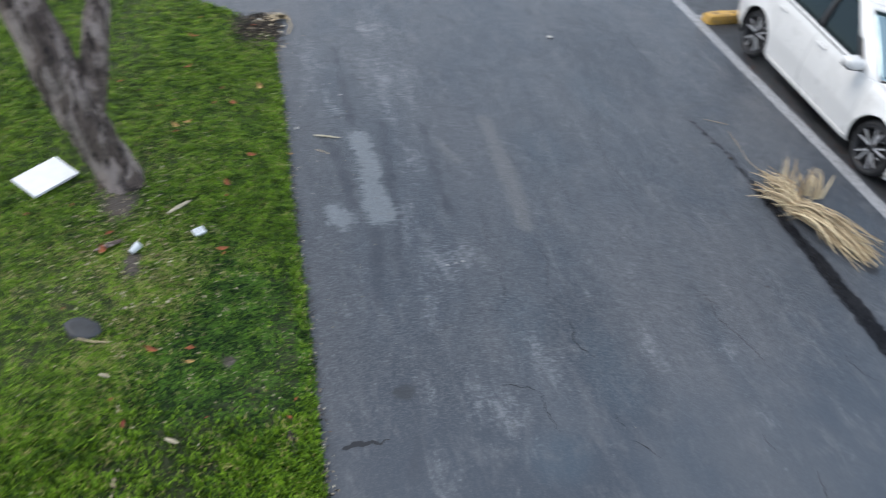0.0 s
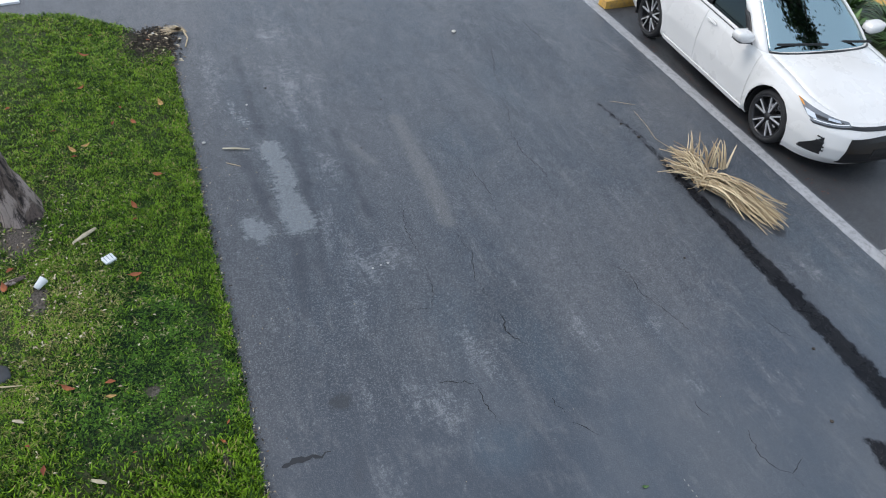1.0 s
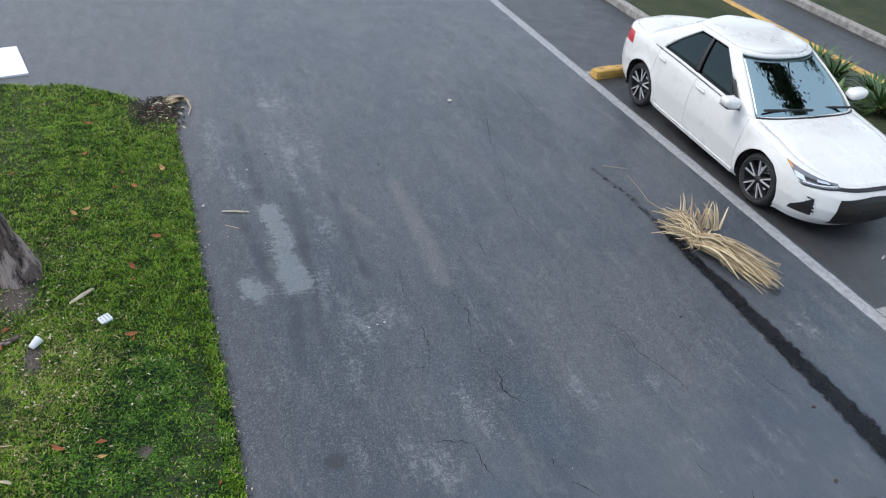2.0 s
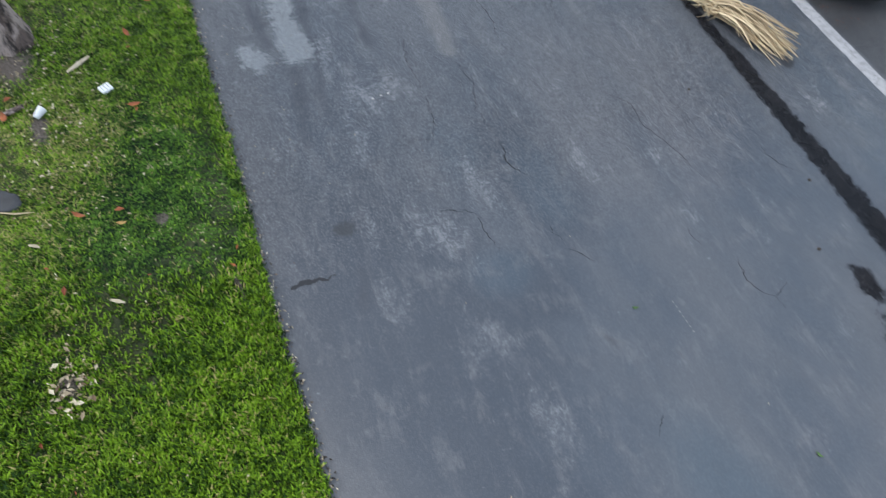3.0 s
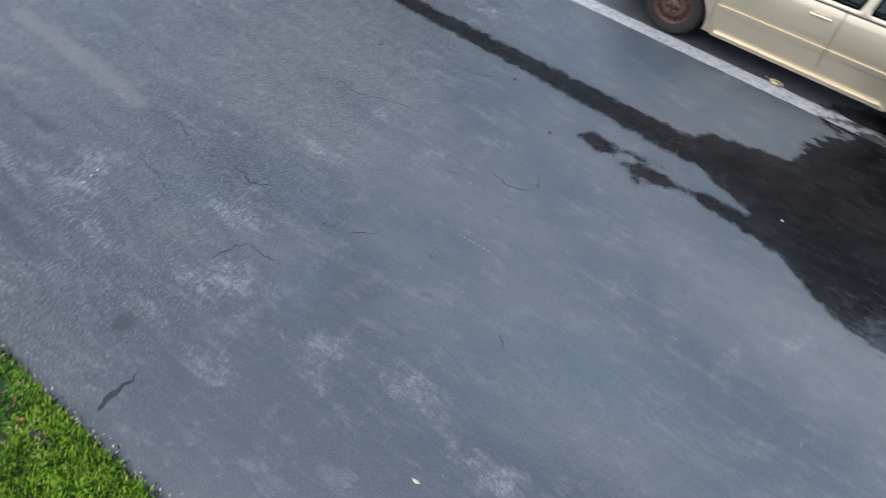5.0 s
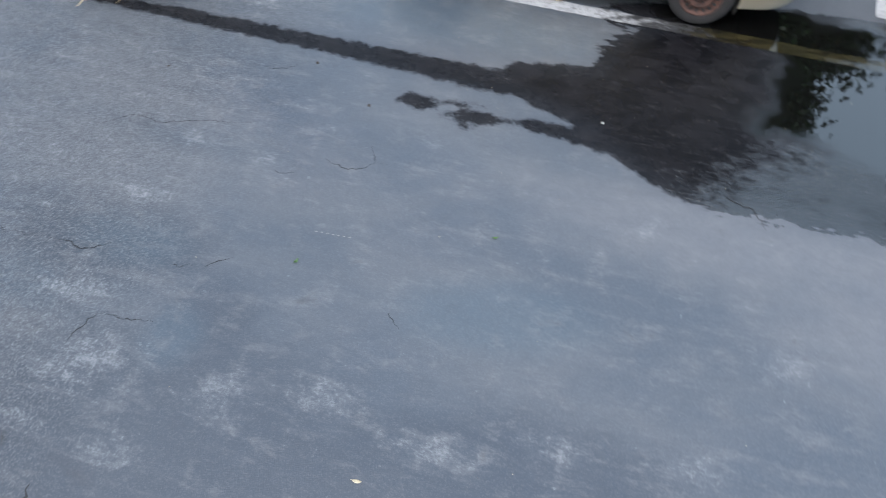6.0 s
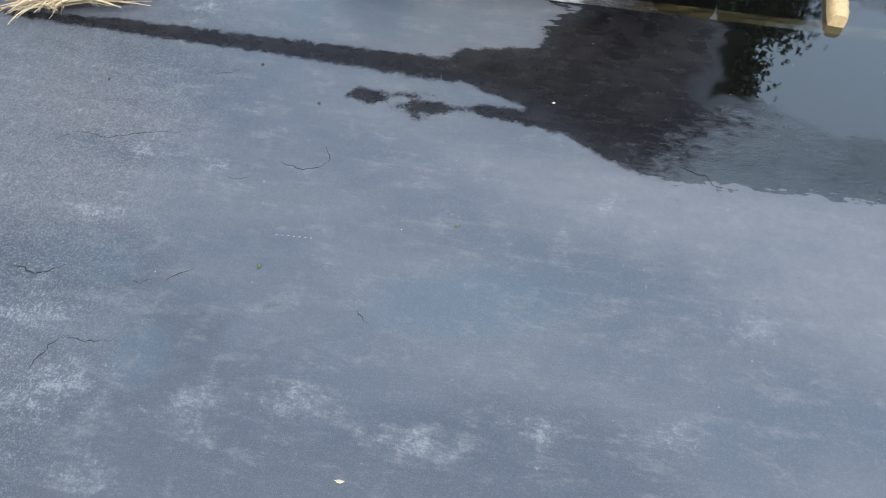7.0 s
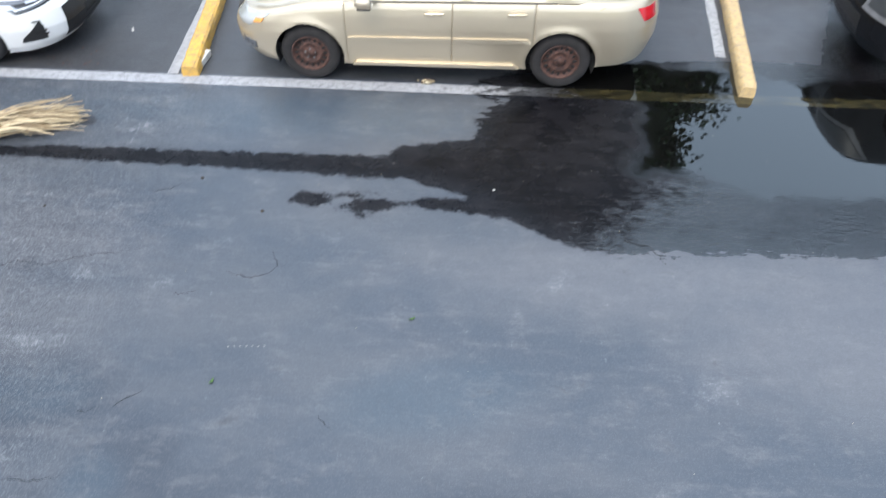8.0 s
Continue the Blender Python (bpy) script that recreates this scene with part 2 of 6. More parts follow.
def leafy(name, dark, light, dry, dryness=0.12, rough=0.45, gloss=0.5):
    """Leaves or blades that differ one by one."""
    n = Nodes(name)
    r = n.node("ShaderNodeNewGeometry").outputs["Random Per Island"]
    v = n.coords()
    patch = n.math("ADD", n.math("MULTIPLY", n.noise(v, 1.6, 4, 0.6), 0.5), n.math("MULTIPLY", n.ramp(n.noise(v, 6.0, 3, 0.6), 0.3, 0.7), 0.5))
    col = n.mix(n.ramp(n.math("ADD", n.math("MULTIPLY", r, 0.7), n.math("MULTIPLY", patch, 0.7)), 0.42, 1.02), dark, light)
    col = n.mix(n.ramp(n.math("ADD", r, n.math("MULTIPLY", n.math("SUBTRACT", patch, 0.5), 0.3)), 1.0 - dryness, 1.02 - dryness), col, dry)
    return n.done(Base_Color=col, Roughness=rough, Specular_IOR_Level=gloss)


def bark_material():
    n = Nodes("bark")
    v = n.coords()
    furrow = n.noise(n.stretch(v, 19, 19, 3.6), 1.0, 8, 0.72, 0.9)
    moss = n.noise(v, 3.0, 5)
    plate = n.noise(n.stretch(v, 7, 7, 2.2), 1.0, 6, 0.7, 0.6)
    col = n.mix(n.ramp(furrow, 0.36, 0.6), (0.014, 0.01, 0.009), (0.17, 0.125, 0.105))
    col = n.mix(n.math("MULTIPLY", n.ramp(plate, 0.46, 0.58), n.ramp(furrow, 0.36, 0.5, 0.15, 0.9)), col, (0.45, 0.36, 0.32))
    col = n.mix(n.ramp(moss, 0.54, 0.7, 0, 0.65), col, (0.035, 0.024, 0.02))
    return n.done(Base_Color=col, Roughness=0.9, Normal=n.bump(furrow, 0.9, 0.03))


def soil_material():
    n = Nodes("lawn_soil")
    v = n.coords()
    a, b = n.noise(v, 2.0, 5), n.noise(v, 60.0, 4, 0.7)
    col = n.mix(n.ramp(a, 0.35, 0.7), (0.018, 0.03, 0.006), (0.04, 0.048, 0.015))
    col = n.mix(n.ramp(b, 0.6, 0.8, 0, 0.5), col, (0.15, 0.13, 0.1))
    open_soil = n.ramp(n.math("ADD", n.attr("bare"), n.math("MULTIPLY", n.math("SUBTRACT", n.noise(v, 9.0, 4), 0.5), 0.8)), 0.1, 0.5)
    col = n.mix(open_soil, col, n.mix(n.ramp(b, 0.35, 0.65), (0.045, 0.037, 0.03), (0.15, 0.125, 0.105)))
    return n.done(Base_Color=col, Roughness=0.95, Normal=n.bump(b, 0.8, 0.02))


def straw_material(name, whole=False):
    n = Nodes(name)
    r = n.node("ShaderNodeObjectInfo").outputs["Random"] if whole else n.node("ShaderNodeNewGeometry").outputs["Random Per Island"]
    v = n.coords()
    col = n.mix(r, (0.2, 0.135, 0.07), (0.66, 0.54, 0.34))
    col = n.mix(n.ramp(n.noise(v, 30.0, 4), 0.5, 0.75, 0, 0.5), col, (0.32, 0.2, 0.09))
    return n.done(Base_Color=col, Roughness=0.6)


M_ASPHALT = asphalt_material()
M_WHITE_LINE = line_material("white_line_paint", (0.33, 0.33, 0.33), (0.18, 0.18, 0.185))
M_LANE_LINE = lane_line_material()
M_YELLOW = line_material("yellow_curb_paint", (0.62, 0.36, 0.06), (0.3, 0.2, 0.1))
M_WOOD_YELLOW = line_material("faded_yellow_wood", (0.5, 0.35, 0.16), (0.3, 0.23, 0.14))
M_CRACK = plain("crack_shadow_soil", (0.012, 0.012, 0.013), 0.95)
M_TAR = plain("old_tar", (0.02, 0.021, 0.024), 0.7)
M_SOIL = soil_material()
M_GRASS = leafy("grass_blades", (0.017, 0.048, 0.004), (0.195, 0.34, 0.018), (0.36, 0.31, 0.12), 0.04, 0.5, 0.2)
M_THATCH = leafy("dry_thatch", (0.2, 0.19, 0.06), (0.46, 0.41, 0.18), (0.1, 0.16, 0.02), 0.3, 0.7, 0.2)
M_CLOVER = leafy("clover_leaves", (0.004, 0.014, 0.005), (0.078, 0.168, 0.02), (0.3, 0.27, 0.16), 0.02, 0.6, 0.1)
M_LEAF = leafy("tree_leaves", (0.015, 0.035, 0.01), (0.05, 0.1, 0.025), (0.12, 0.1, 0.03), 0.04)
M_SHRUB = leafy("shrub_leaves", (0.025, 0.06, 0.015), (0.1, 0.19, 0.05), (0.25, 0.22, 0.09), 0.06)
M_BARK = bark_material()
M_STRAW = straw_material("dry_palm")
M_STRAW_LEAF = straw_material("dry_palm_leaflet", True)
M_CHIP = leafy("wood_chips", (0.3, 0.24, 0.15), (0.62, 0.55, 0.4), (0.14, 0.09, 0.05), 0.2, 0.8)
M_HUMUS = leafy("dark_crumbs", (0.02, 0.016, 0.012), (0.07, 0.055, 0.04), (0.25, 0.2, 0.14), 0.12, 0.9)
M_RUST_LEAF = leafy("fallen_leaves", (0.2, 0.05, 0.02), (0.4, 0.13, 0.04), (0.1, 0.06, 0.03), 0.25, 0.7)
M_TAN_LEAF = plain("tan_leaf", (0.5, 0.3, 0.1), 0.7, spot=0.25, scale=30)
M_PAPER = plain("white_paper", (0.8, 0.82, 0.82), 0.6, spot=0.04)
M_FOAM = plain("white_foam_board", (0.82, 0.82, 0.84), 0.55, spot=0.03)
M_PRINT = plain("faded_print", (0.35, 0.4, 0.42), 0.6)
M_LID = plain("grey_cover", (0.04, 0.042, 0.045), 0.6, spot=0.2)
M_DIRT = plain("bare_dirt", (0.06, 0.05, 0.042), 0.95, spot=0.25, scale=6, bump=0.6)
M_PEBBLE = plain("pale_pebble", (0.5, 0.48, 0.44), 0.8)
M_KERB = plain("concrete", (0.3, 0.29, 0.27), 0.85, spot=0.2)
M_WHITE_PAINT = paint("white_car_paint", (0.68, 0.672, 0.655), 0.0, 0.25, 0.0, 0.015)
M_GOLD_PAINT = paint("champagne_car_paint", (0.5, 0.43, 0.32), 0.7, 0.3, 0.3, 0.05)
M_BLACK_PAINT = paint("black_car_paint", (0.006, 0.0065, 0.008), 0.0, 0.15, 0.0, 0.01)
M_BLACK_PAINT.node_tree.nodes["Principled BSDF"].inputs["Coat Weight"].default_value = 0.0
M_BLACK_PAINT.node_tree.nodes["Principled BSDF"].inputs["Specular IOR Level"].default_value = 0.18
M_RUBBER = plain("tyre_rubber", (0.022, 0.022, 0.024), 0.8, spot=0.2, bump=0.3)
M_TYRE_OLD = plain("dusty_tyre_rubber", (0.017, 0.0155, 0.0155), 0.95, spot=0.25, bump=0.3)
M_ALLOY = plain("machined_alloy", (0.68, 0.68, 0.7), 0.34, 0.6, spot=0.05)
M_ALLOY_DARK = plain("dark_alloy", (0.03, 0.03, 0.033), 0.35, 0.4)
M_RUST = plain("rusty_steel", (0.075, 0.036, 0.027), 0.75, 0.2, spot=0.35, scale=25, bump=0.4)
M_BLACK_TRIM = plain("black_trim", (0.012, 0.012, 0.013), 0.4)
M_GREY_TRIM = plain("grey_lamp_surround", (0.13, 0.13, 0.135), 0.45)
M_UNDER = plain("underbody", (0.012, 0.012, 0.012), 0.9)
M_SEAT = plain("dark_seat_cloth", (0.03, 0.03, 0.033), 0.9)
M_CHROME = plain("chrome", (0.75, 0.75, 0.76), 0.12, 1.0, spot=0.02)
M_LAMP = plain("headlight_lens", (0.16, 0.17, 0.185), 0.1, 0.4, spot=0.05, scale=12, coat=1.0, bump=0.0)
M_LAMP_CLEAR = plain("clear_headlight_lens", (0.46, 0.47, 0.46), 0.12, 0.3, spot=0.06, scale=12, coat=1.0, bump=0.0)
M_SMOKE = plain("smoked_lens", (0.03, 0.032, 0.034), 0.4)
M_AMBER = plain("amber_lens", (0.75, 0.3, 0.04), 0.15, coat=1.0)
M_RED = plain("red_lens", (0.55, 0.012, 0.02), 0.15, coat=1.0)
M_GLASS = glass("window_glass", (0.1, 0.14, 0.14), 4.6)
M_SIDE_GLASS = glass("tinted_window_glass", (0.05, 0.05, 0.055), 1.5)


# ---- mesh helpers ----
def link_mesh(name, me, material, parent=None, label="", smooth=False):
    if not isinstance(material, (tuple, list)):
        material = (material,)
    for m in material:
        me.materials.append(m)
    if smooth:
        me.polygons.foreach_set("use_smooth", [True] * len(me.polygons))
    ob = new(name, me)
    ob.parent = parent
    if label:
        tagged(ob, label)
    return ob


def part(name, bm, material, parent=None, label="", smooth=False):
    me = bpy.data.meshes.new(name)
    bm.to_mesh(me)
    bm.free()
    return link_mesh(name, me, material, parent, label, smooth)


def mesh_of(name, verts, faces):
    me = bpy.data.meshes.new(name)
    me.from_pydata([tuple(v) for v in verts], [], faces)
    me.update()
    return me


def add_box(bm, size, m=Matrix(), bevel=0.0, seg=2):
    b = bmesh.new()
    bmesh.ops.create_cube(b, size=1)
    bmesh.ops.scale(b, vec=size, verts=b.verts)
    if bevel:
        bmesh.ops.bevel(b, geom=b.edges[:], offset=bevel, segments=seg, affect="EDGES", profile=0.6)
    b.transform(m)
    me = bpy.data.meshes.new("tmp")
    b.to_mesh(me)
    b.free()
    bm.from_mesh(me)
    bpy.data.meshes.remove(me)
    return bm


def box(size, m=Matrix(), bevel=0.0, seg=2):
    return add_box(bmesh.new(), size, m, bevel, seg)


def lathe(profile, steps=40, m=Matrix()):
    """A ring of (radius, along) about the y axis, closed from row to row."""
    bm = bmesh.new()
    rows = []
    for r, y in profile:
        if r < 1e-5:
            rows.append([bm.verts.new((0, y, 0))])
        else:
            rows.append([bm.verts.new((r * math.cos(a), y, r * math.sin(a))) for a in (2 * math.pi * k / steps for k in range(steps))])
    for a, b in zip(rows, rows[1:]):
        for k in range(steps):
            j = (k + 1) % steps
            if len(a) == 1 and len(b) == 1:
                continue
            if len(a) == 1:
                bm.faces.new((a[0], b[j], b[k]))
            elif len(b) == 1:
                bm.faces.new((a[k], a[j], b[0]))
            else:
                bm.faces.new((a[k], a[j], b[j], b[k]))
    bm.transform(m)
    return bm


def tube(points, radii, sides=12, rough=0.0, seed=1):
    """A tapered limb along points."""
    rnd = random.Random(seed)
    verts, faces = [], []
    pts = [Vector(p) for p in points]
    for i, p in enumerate(pts):
        d = (pts[min(i + 1, len(pts) - 1)] - pts[max(i - 1, 0)]).normalized()
        x = (Vector((1, 0, 0)) if abs(d.x) < 0.9 else Vector((0, 0, 1))).cross(d).normalized()
        y = d.cross(x)
        for k in range(sides):
            a = 2 * math.pi * k / sides
            r = radii[i] * (1 + rough * math.sin(3 * a + 0.7 * i) + rough * rnd.uniform(-0.6, 0.6))
            verts.append(p + (x * math.cos(a) + y * math.sin(a)) * r)
    n = len(pts)
    for i in range(n - 1):
        for k in range(sides):
            j = (k + 1) % sides
            faces.append((i * sides + k, i * sides + j, (i + 1) * sides + j, (i + 1) * sides + k))
    faces.append(tuple((n - 1) * sides + k for k in range(sides)))
    faces.append(tuple(reversed(range(sides))))
    return verts, faces


def smooth01(x):
    x = np.clip(x, 0, 1)
    return x * x * (3 - 2 * x)


# ---- the ground ----
GRASS_EDGE = -6.24


def capsule(px, py, ax, ay, bx, by, ra, rb):
    """Signed distance, positive inside, to a tapered stripe."""
    dx, dy = bx - ax, by - ay
    h = np.clip(((px - ax) * dx + (py - ay) * dy) / (dx * dx + dy * dy), 0, 1)
    return ra + (rb - ra) * h - np.hypot(px - ax - h * dx, py - ay - h * dy)


def blot(px, py, cx, cy, rx, ry, turn=0.0):
    c, s = math.cos(radians(turn)), math.sin(radians(turn))
    u, v = (px - cx) * c + (py - cy) * s, -(px - cx) * s + (py - cy) * c
    k = np.sqrt((u / rx) ** 2 + (v / ry) ** 2)
    return (1 - k) * min(rx, ry)


def build_ground():
    step = 0.05
    xs = np.r_[-400, -150, -60, -25, -14, np.arange(-10.5, 8.0, step), 12, 25, 60, 150, 400]
    ys = np.r_[-400, -150, -60, -25, -12, np.arange(-6.6, 3.2, step), 5, 9, 25, 60, 150, 400]
    px, py = np.meshgrid(xs, ys)
    nx, ny = len(xs), len(ys)
    co = np.stack([px, py, np.zeros_like(px)], -1).reshape(-1, 3)
    i = (np.arange(ny - 1)[:, None] * nx + np.arange(nx - 1)[None]).ravel()
    quads = np.stack([i, i + 1, i + nx + 1, i + nx], 1)
    me = bpy.data.meshes.new("ground")
    me.vertices.add(len(co))
    me.vertices.foreach_set("co", co.ravel())
    me.loops.add(quads.size)
    me.loops.foreach_set("vertex_index", quads.ravel())
    me.polygons.add(len(quads))
    me.polygons.foreach_set("loop_start", np.arange(0, quads.size, 4))
    me.update(calc_edges=True)

    wet = np.full_like(px, -1.0)
    for a in ((-4.9, -1.4, -3.9, -1.28, -0.05, 0.01), (-3.9, -1.285, -2.3, -1.26, 0.015, 0.09), (-2.3, -1.26, -0.6, -1.27, 0.09, 0.115), (-0.6, -1.27, 1.0, -1.29, 0.115, 0.155),
              (1.15, -1.2, 2.4, -1.26, 0.24, 0.62), (1.75, -1.45, 3.1, -1.45, 0.28, 0.8), (2.1, -0.56, 3.4, -0.8, 0.32, 1.0), (3.0, -1.0, 6.5, -0.95, 1.26, 1.16),
              (1.32, -1.74, 2.2, -1.76, 0.07, 0.16), (1.55, 0.0, 3.0, 0.0, 0.05, 0.3), (1.8, 0.15, 3.0, 0.26, 0.03, 0.22), (6.35, 2.0, 6.0, 0.5, 0.3, 0.5)):
        wet = np.maximum(wet, capsule(px, py, *a))
    for b in ((0.3, -1.76, 0.17, 0.09, 0), (0.84, -1.81, 0.26, 0.075, 6), (0.68, -1.69, 0.11, 0.035, 6), (0.79, -1.945, 0.04, 0.022, 0), (1.22, -1.58, 0.07, 0.03, 0),
              (-4.75, -1.4, 0.05, 0.022, 20), (-4.5, -1.36, 0.04, 0.02, 10), (-4.28, -1.31, 0.06, 0.022, 15), (-4.05, -1.27, 0.06, 0.025, 0), (4.2, 0.3, 2.3, 0.4, 4)):
        wet = np.maximum(wet, blot(px, py, *b))
    # a dry tongue between the trail and its lower arm
    wet = np.minimum(wet, -capsule(px, py, 1.15, -1.56, 1.85, -1.69, 0.11, 0.0))
    pool = np.full_like(px, -1.0)
    for a in ((2.35, 0.19, 3.0, 0.27, 0.06, 0.2), (2.9, 0.27, 3.6, 0.27, 0.22, 0.36), (3.35, 0.3, 4.3, -0.1, 0.2, 0.7), (3.85, -0.6, 4.6, -0.6, 0.42, 0.85), (3.42, -1.12, 3.8, -0.9, 0.16, 0.4), (4.4, -0.55, 7.0, -0.5, 0.9, 0.95)):
        pool = np.maximum(pool, capsule(px, py, *a))

    def soft(rows, gain=1.2):
        """Soft-edged spots of (x, y, half length, half width, turn)."""
        out = np.zeros_like(px)
        for cx, cy, rx, ry, turn in rows:
            c, s = math.cos(radians(turn)), math.sin(radians(turn))
            u, w = (px - cx) * c + (py - cy) * s, -(px - cx) * s + (py - cy) * c
            out = np.maximum(out, np.clip(gain * (1 - np.hypot(u / rx, w / ry)), 0, 1))
        return out

    worn = soft(((-5.9, -5.0, 1.8, 0.5, 0), (-7.4, -4.95, 1.0, 0.4, 0), (-5.42, -5.66, 0.3, 0.07, 8), (-2.74, -4.98, 0.5, 0.4, 0), (-2.3, -5.19, 0.4, 0.2, 0), (-1.35, -5.4, 0.4, 0.2, 0),
                 (-1.13, -4.9, 0.65, 0.5, 20), (-1.43, -4.36, 0.55, 0.25, 20), (-1.46, -3.4, 0.4, 0.2, 0), (-4.22, -4.96, 0.6, 0.2, 0), (-3.3, -5.18, 0.9, 0.16, 0),
                 (-0.12, -4.87, 0.5, 0.35, 10), (0.5, -4.7, 0.5, 0.32, 10), (-0.62, -5.4, 0.4, 0.2, 0), (1.3, -4.83, 0.6, 0.2, 5), (2.05, -4.6, 0.5, 0.2, 5), (-6.4, -5.85, 1.2, 0.22, 0)))
    worn = np.maximum(worn, soft(((-1.38, -2.77, 0.26, 0.17, 0), (-0.63, -2.15, 0.2, 0.15, 0), (-1.55, -0.82, 0.3, 0.2, 0), (2.5, -2.6, 0.22, 0.15, 60), (1.72, -3.14, 0.14, 0.12, 0),
                                  (-0.36, -2.3, 0.22, 0.1, 0), (3.5, -3.6, 0.3, 0.25, 0), (-0.66, -2.81, 0.3, 0.14, 0), (3.0, -4.5, 0.4, 0.2, 0), (0.6, -2.25, 0.3, 0.16, 0)), 1.2))
    ring = np.hypot(px + 2.43, py + 3.2)
    worn = np.maximum(worn, np.clip(1 - np.abs(ring - 0.06) / 0.05, 0, 1) * 0.9)
    pale = np.zeros_like(px)
    for a in ((-4.75, -5.47, -4.1, -5.4, 0.13, 0.11), (-4.1, -5.46, -3.45, -5.42, 0.1, 0.17), (-3.55, -5.85, -3.4, -5.8, 0.11, 0.13),
              (-5.7, -5.72, -5.25, -5.66, 0.02, 0.04)):
        pale = np.maximum(pale, np.clip(0.45 + capsule(px, py, *a) * 6, 0, 1))
    tan, soot = np.zeros_like(px), np.zeros_like(px)
    for a in ((-5.0, -3.97, -3.7, -4.0, 0.07, 0.1), (-3.7, -4.0, -3.12, -4.05, 0.1, 0.07), (-4.6, -4.6, -4.25, -4.48, 0.02, 0.06)):
        tan = np.maximum(tan, np.clip(0.5 + capsule(px, py, *a) * 5, 0, 1))
    for a in ((-5.0, -5.15, -2.6, -5.36, 0.06, 0.03), (-4.6, -5.74, -3.6, -5.66, 0.07, 0.04), (-6.7, -5.5, -5.0, -5.5, 0.04, 0.06), (-3.2, -5.5, -2.3, -5.62, 0.08, 0.03),
              (-1.9, -5.3, -0.7, -5.62, 0.0, 0.04), (-4.9, -4.72, -3.4, -4.75, 0.02, 0.05)):
        soot = np.maximum(soot, np.clip(0.5 + capsule(px, py, *a) * 5, 0, 1))
    blue = soft(((-4.31, -3.5, 0.8, 0.45, 5), (-1.41, -3.86, 0.8, 0.4, 0), (-1.96, -4.45, 0.6, 0.35, 0), (-5.43, -2.4, 1.0, 0.5, 0), (-0.66, -4.55, 0.35, 0.4, 0), (1.5, -3.75, 1.2, 0.5, 10), (-3.0, -3.4, 0.9, 0.4, 0), (0.2, -0.55, 2.4, 0.6, 0), (-2.0, -0.5, 2.0, 0.5, 0)), 1.3)
    deep = soft(((-0.3, -5.3, 2.2, 1.3, 10), (-0.45, -4.6, 0.6, 0.9, 0), (-1.5, -3.9, 1.2, 0.6, 0), (1.6, -5.0, 2.2, 0.8, 8), (-6.4, -1.9, 1.8, 0.9, 0)), 1.4)
    bleached = soft(((2.9, -2.6, 2.8, 0.7, 0), (-2.0, -2.4, 1.9, 0.6, -6), (-2.4, -3.2, 2.6, 0.8, 0), (-4.5, -4.4, 2.5, 0.6, 0), (-8.4, -6.0, 1.7, 0.8, 0), (4.6, -3.0, 2.2, 1.2, 0)), 1.2)
    stain = np.zeros_like(px)
    for a in ((-1.38, -5.6, -1.38, -5.55, 0.07, 0.08), (-4.7, 0.33, -5.7, 0.54, 0.12, 0.2), (-2.5, -0.85, -2.1, -0.75, 0.05, 0.05)):
        stain = np.maximum(stain, np.clip(0.5 + capsule(px, py, *a) * 9, 0, 1))
    # stall side of the line: darker asphalt plus painted under-car shade
    lane = smooth01((py - 0.02) / 0.2)
    fray = np.maximum(soft(((2.1, -0.3, 1.0, 0.7, 0), (3.4, -2.2, 0.8, 0.3, 0), (4.6, -2.1, 1.6, 0.5, 0)), 1.6), 0.12)
    verge = smooth01((-5.55 - py) / 0.5)
    film = smooth01((px - 2.8 + 1.0 * np.clip(-1.15 - py, -0.4, 1)) / 1.7)
    film = film * (1 - 0.9 * soft(((3.15, -0.5, 0.75, 0.6, 0), (3.3, -1.0, 0.4, 0.3, 0)), 1.6))
    sealed = smooth01((px + 2.5) / 2.5)
    for name, values in (("lane", lane), ("sealed", sealed), ("verge", verge), ("fray", fray), ("deep", deep), ("bleached", bleached), ("tan", tan), ("soot", soot), ("blue", blue), ("film", film), ("wet", np.clip(wet, -0.6, 0.6)), ("pool", np.clip(pool, -0.6, 0.6)), ("worn", worn), ("pale", pale), ("stain", stain)):
        me.attributes.new(name, "FLOAT", "POINT").data.foreach_set("value", values.ravel().astype(np.float32))
    ob = link_mesh("ground", me, M_ASPHALT)
    return tagged(ob, "worn blue-grey asphalt with wet trail and puddle", "asphalt", kind="structure")


build_ground()


def strip_line(name, x0, y0, x1, y1, width, label, material, z=0.004, step=0.12, seed=3, bevel=0.004):
    """A painted line with uneven edges, a few millimetres thick."""
    rnd = random.Random(seed)
    a, b = Vector((x0, y0, 0)), Vector((x1, y1, 0))
    d = (b - a).normalized()
    side = Vector((-d.y, d.x, 0))
    n = max(2, int((b - a).length / step))
    verts, faces = [], []
    for i in range(n + 1):
        p = a + (b - a) * (i / n)
        l, r = width / 2 + rnd.uniform(-0.006, 0.004), width / 2 + rnd.uniform(-0.006, 0.004)
        for off, h in ((l, 0), (l - bevel, z), (-r + bevel, z), (-r, 0)):
            verts.append(p + side * off + Vector((0, 0, h)))
    for i in range(n):
        for k in range(3):
            j = i * 4 + k
            faces.append((j, j + 4, j + 5, j + 1))
    ob = link_mesh(name, mesh_of(name, verts, faces), material)
    return tagged(ob, label, "road marking", kind="structure")


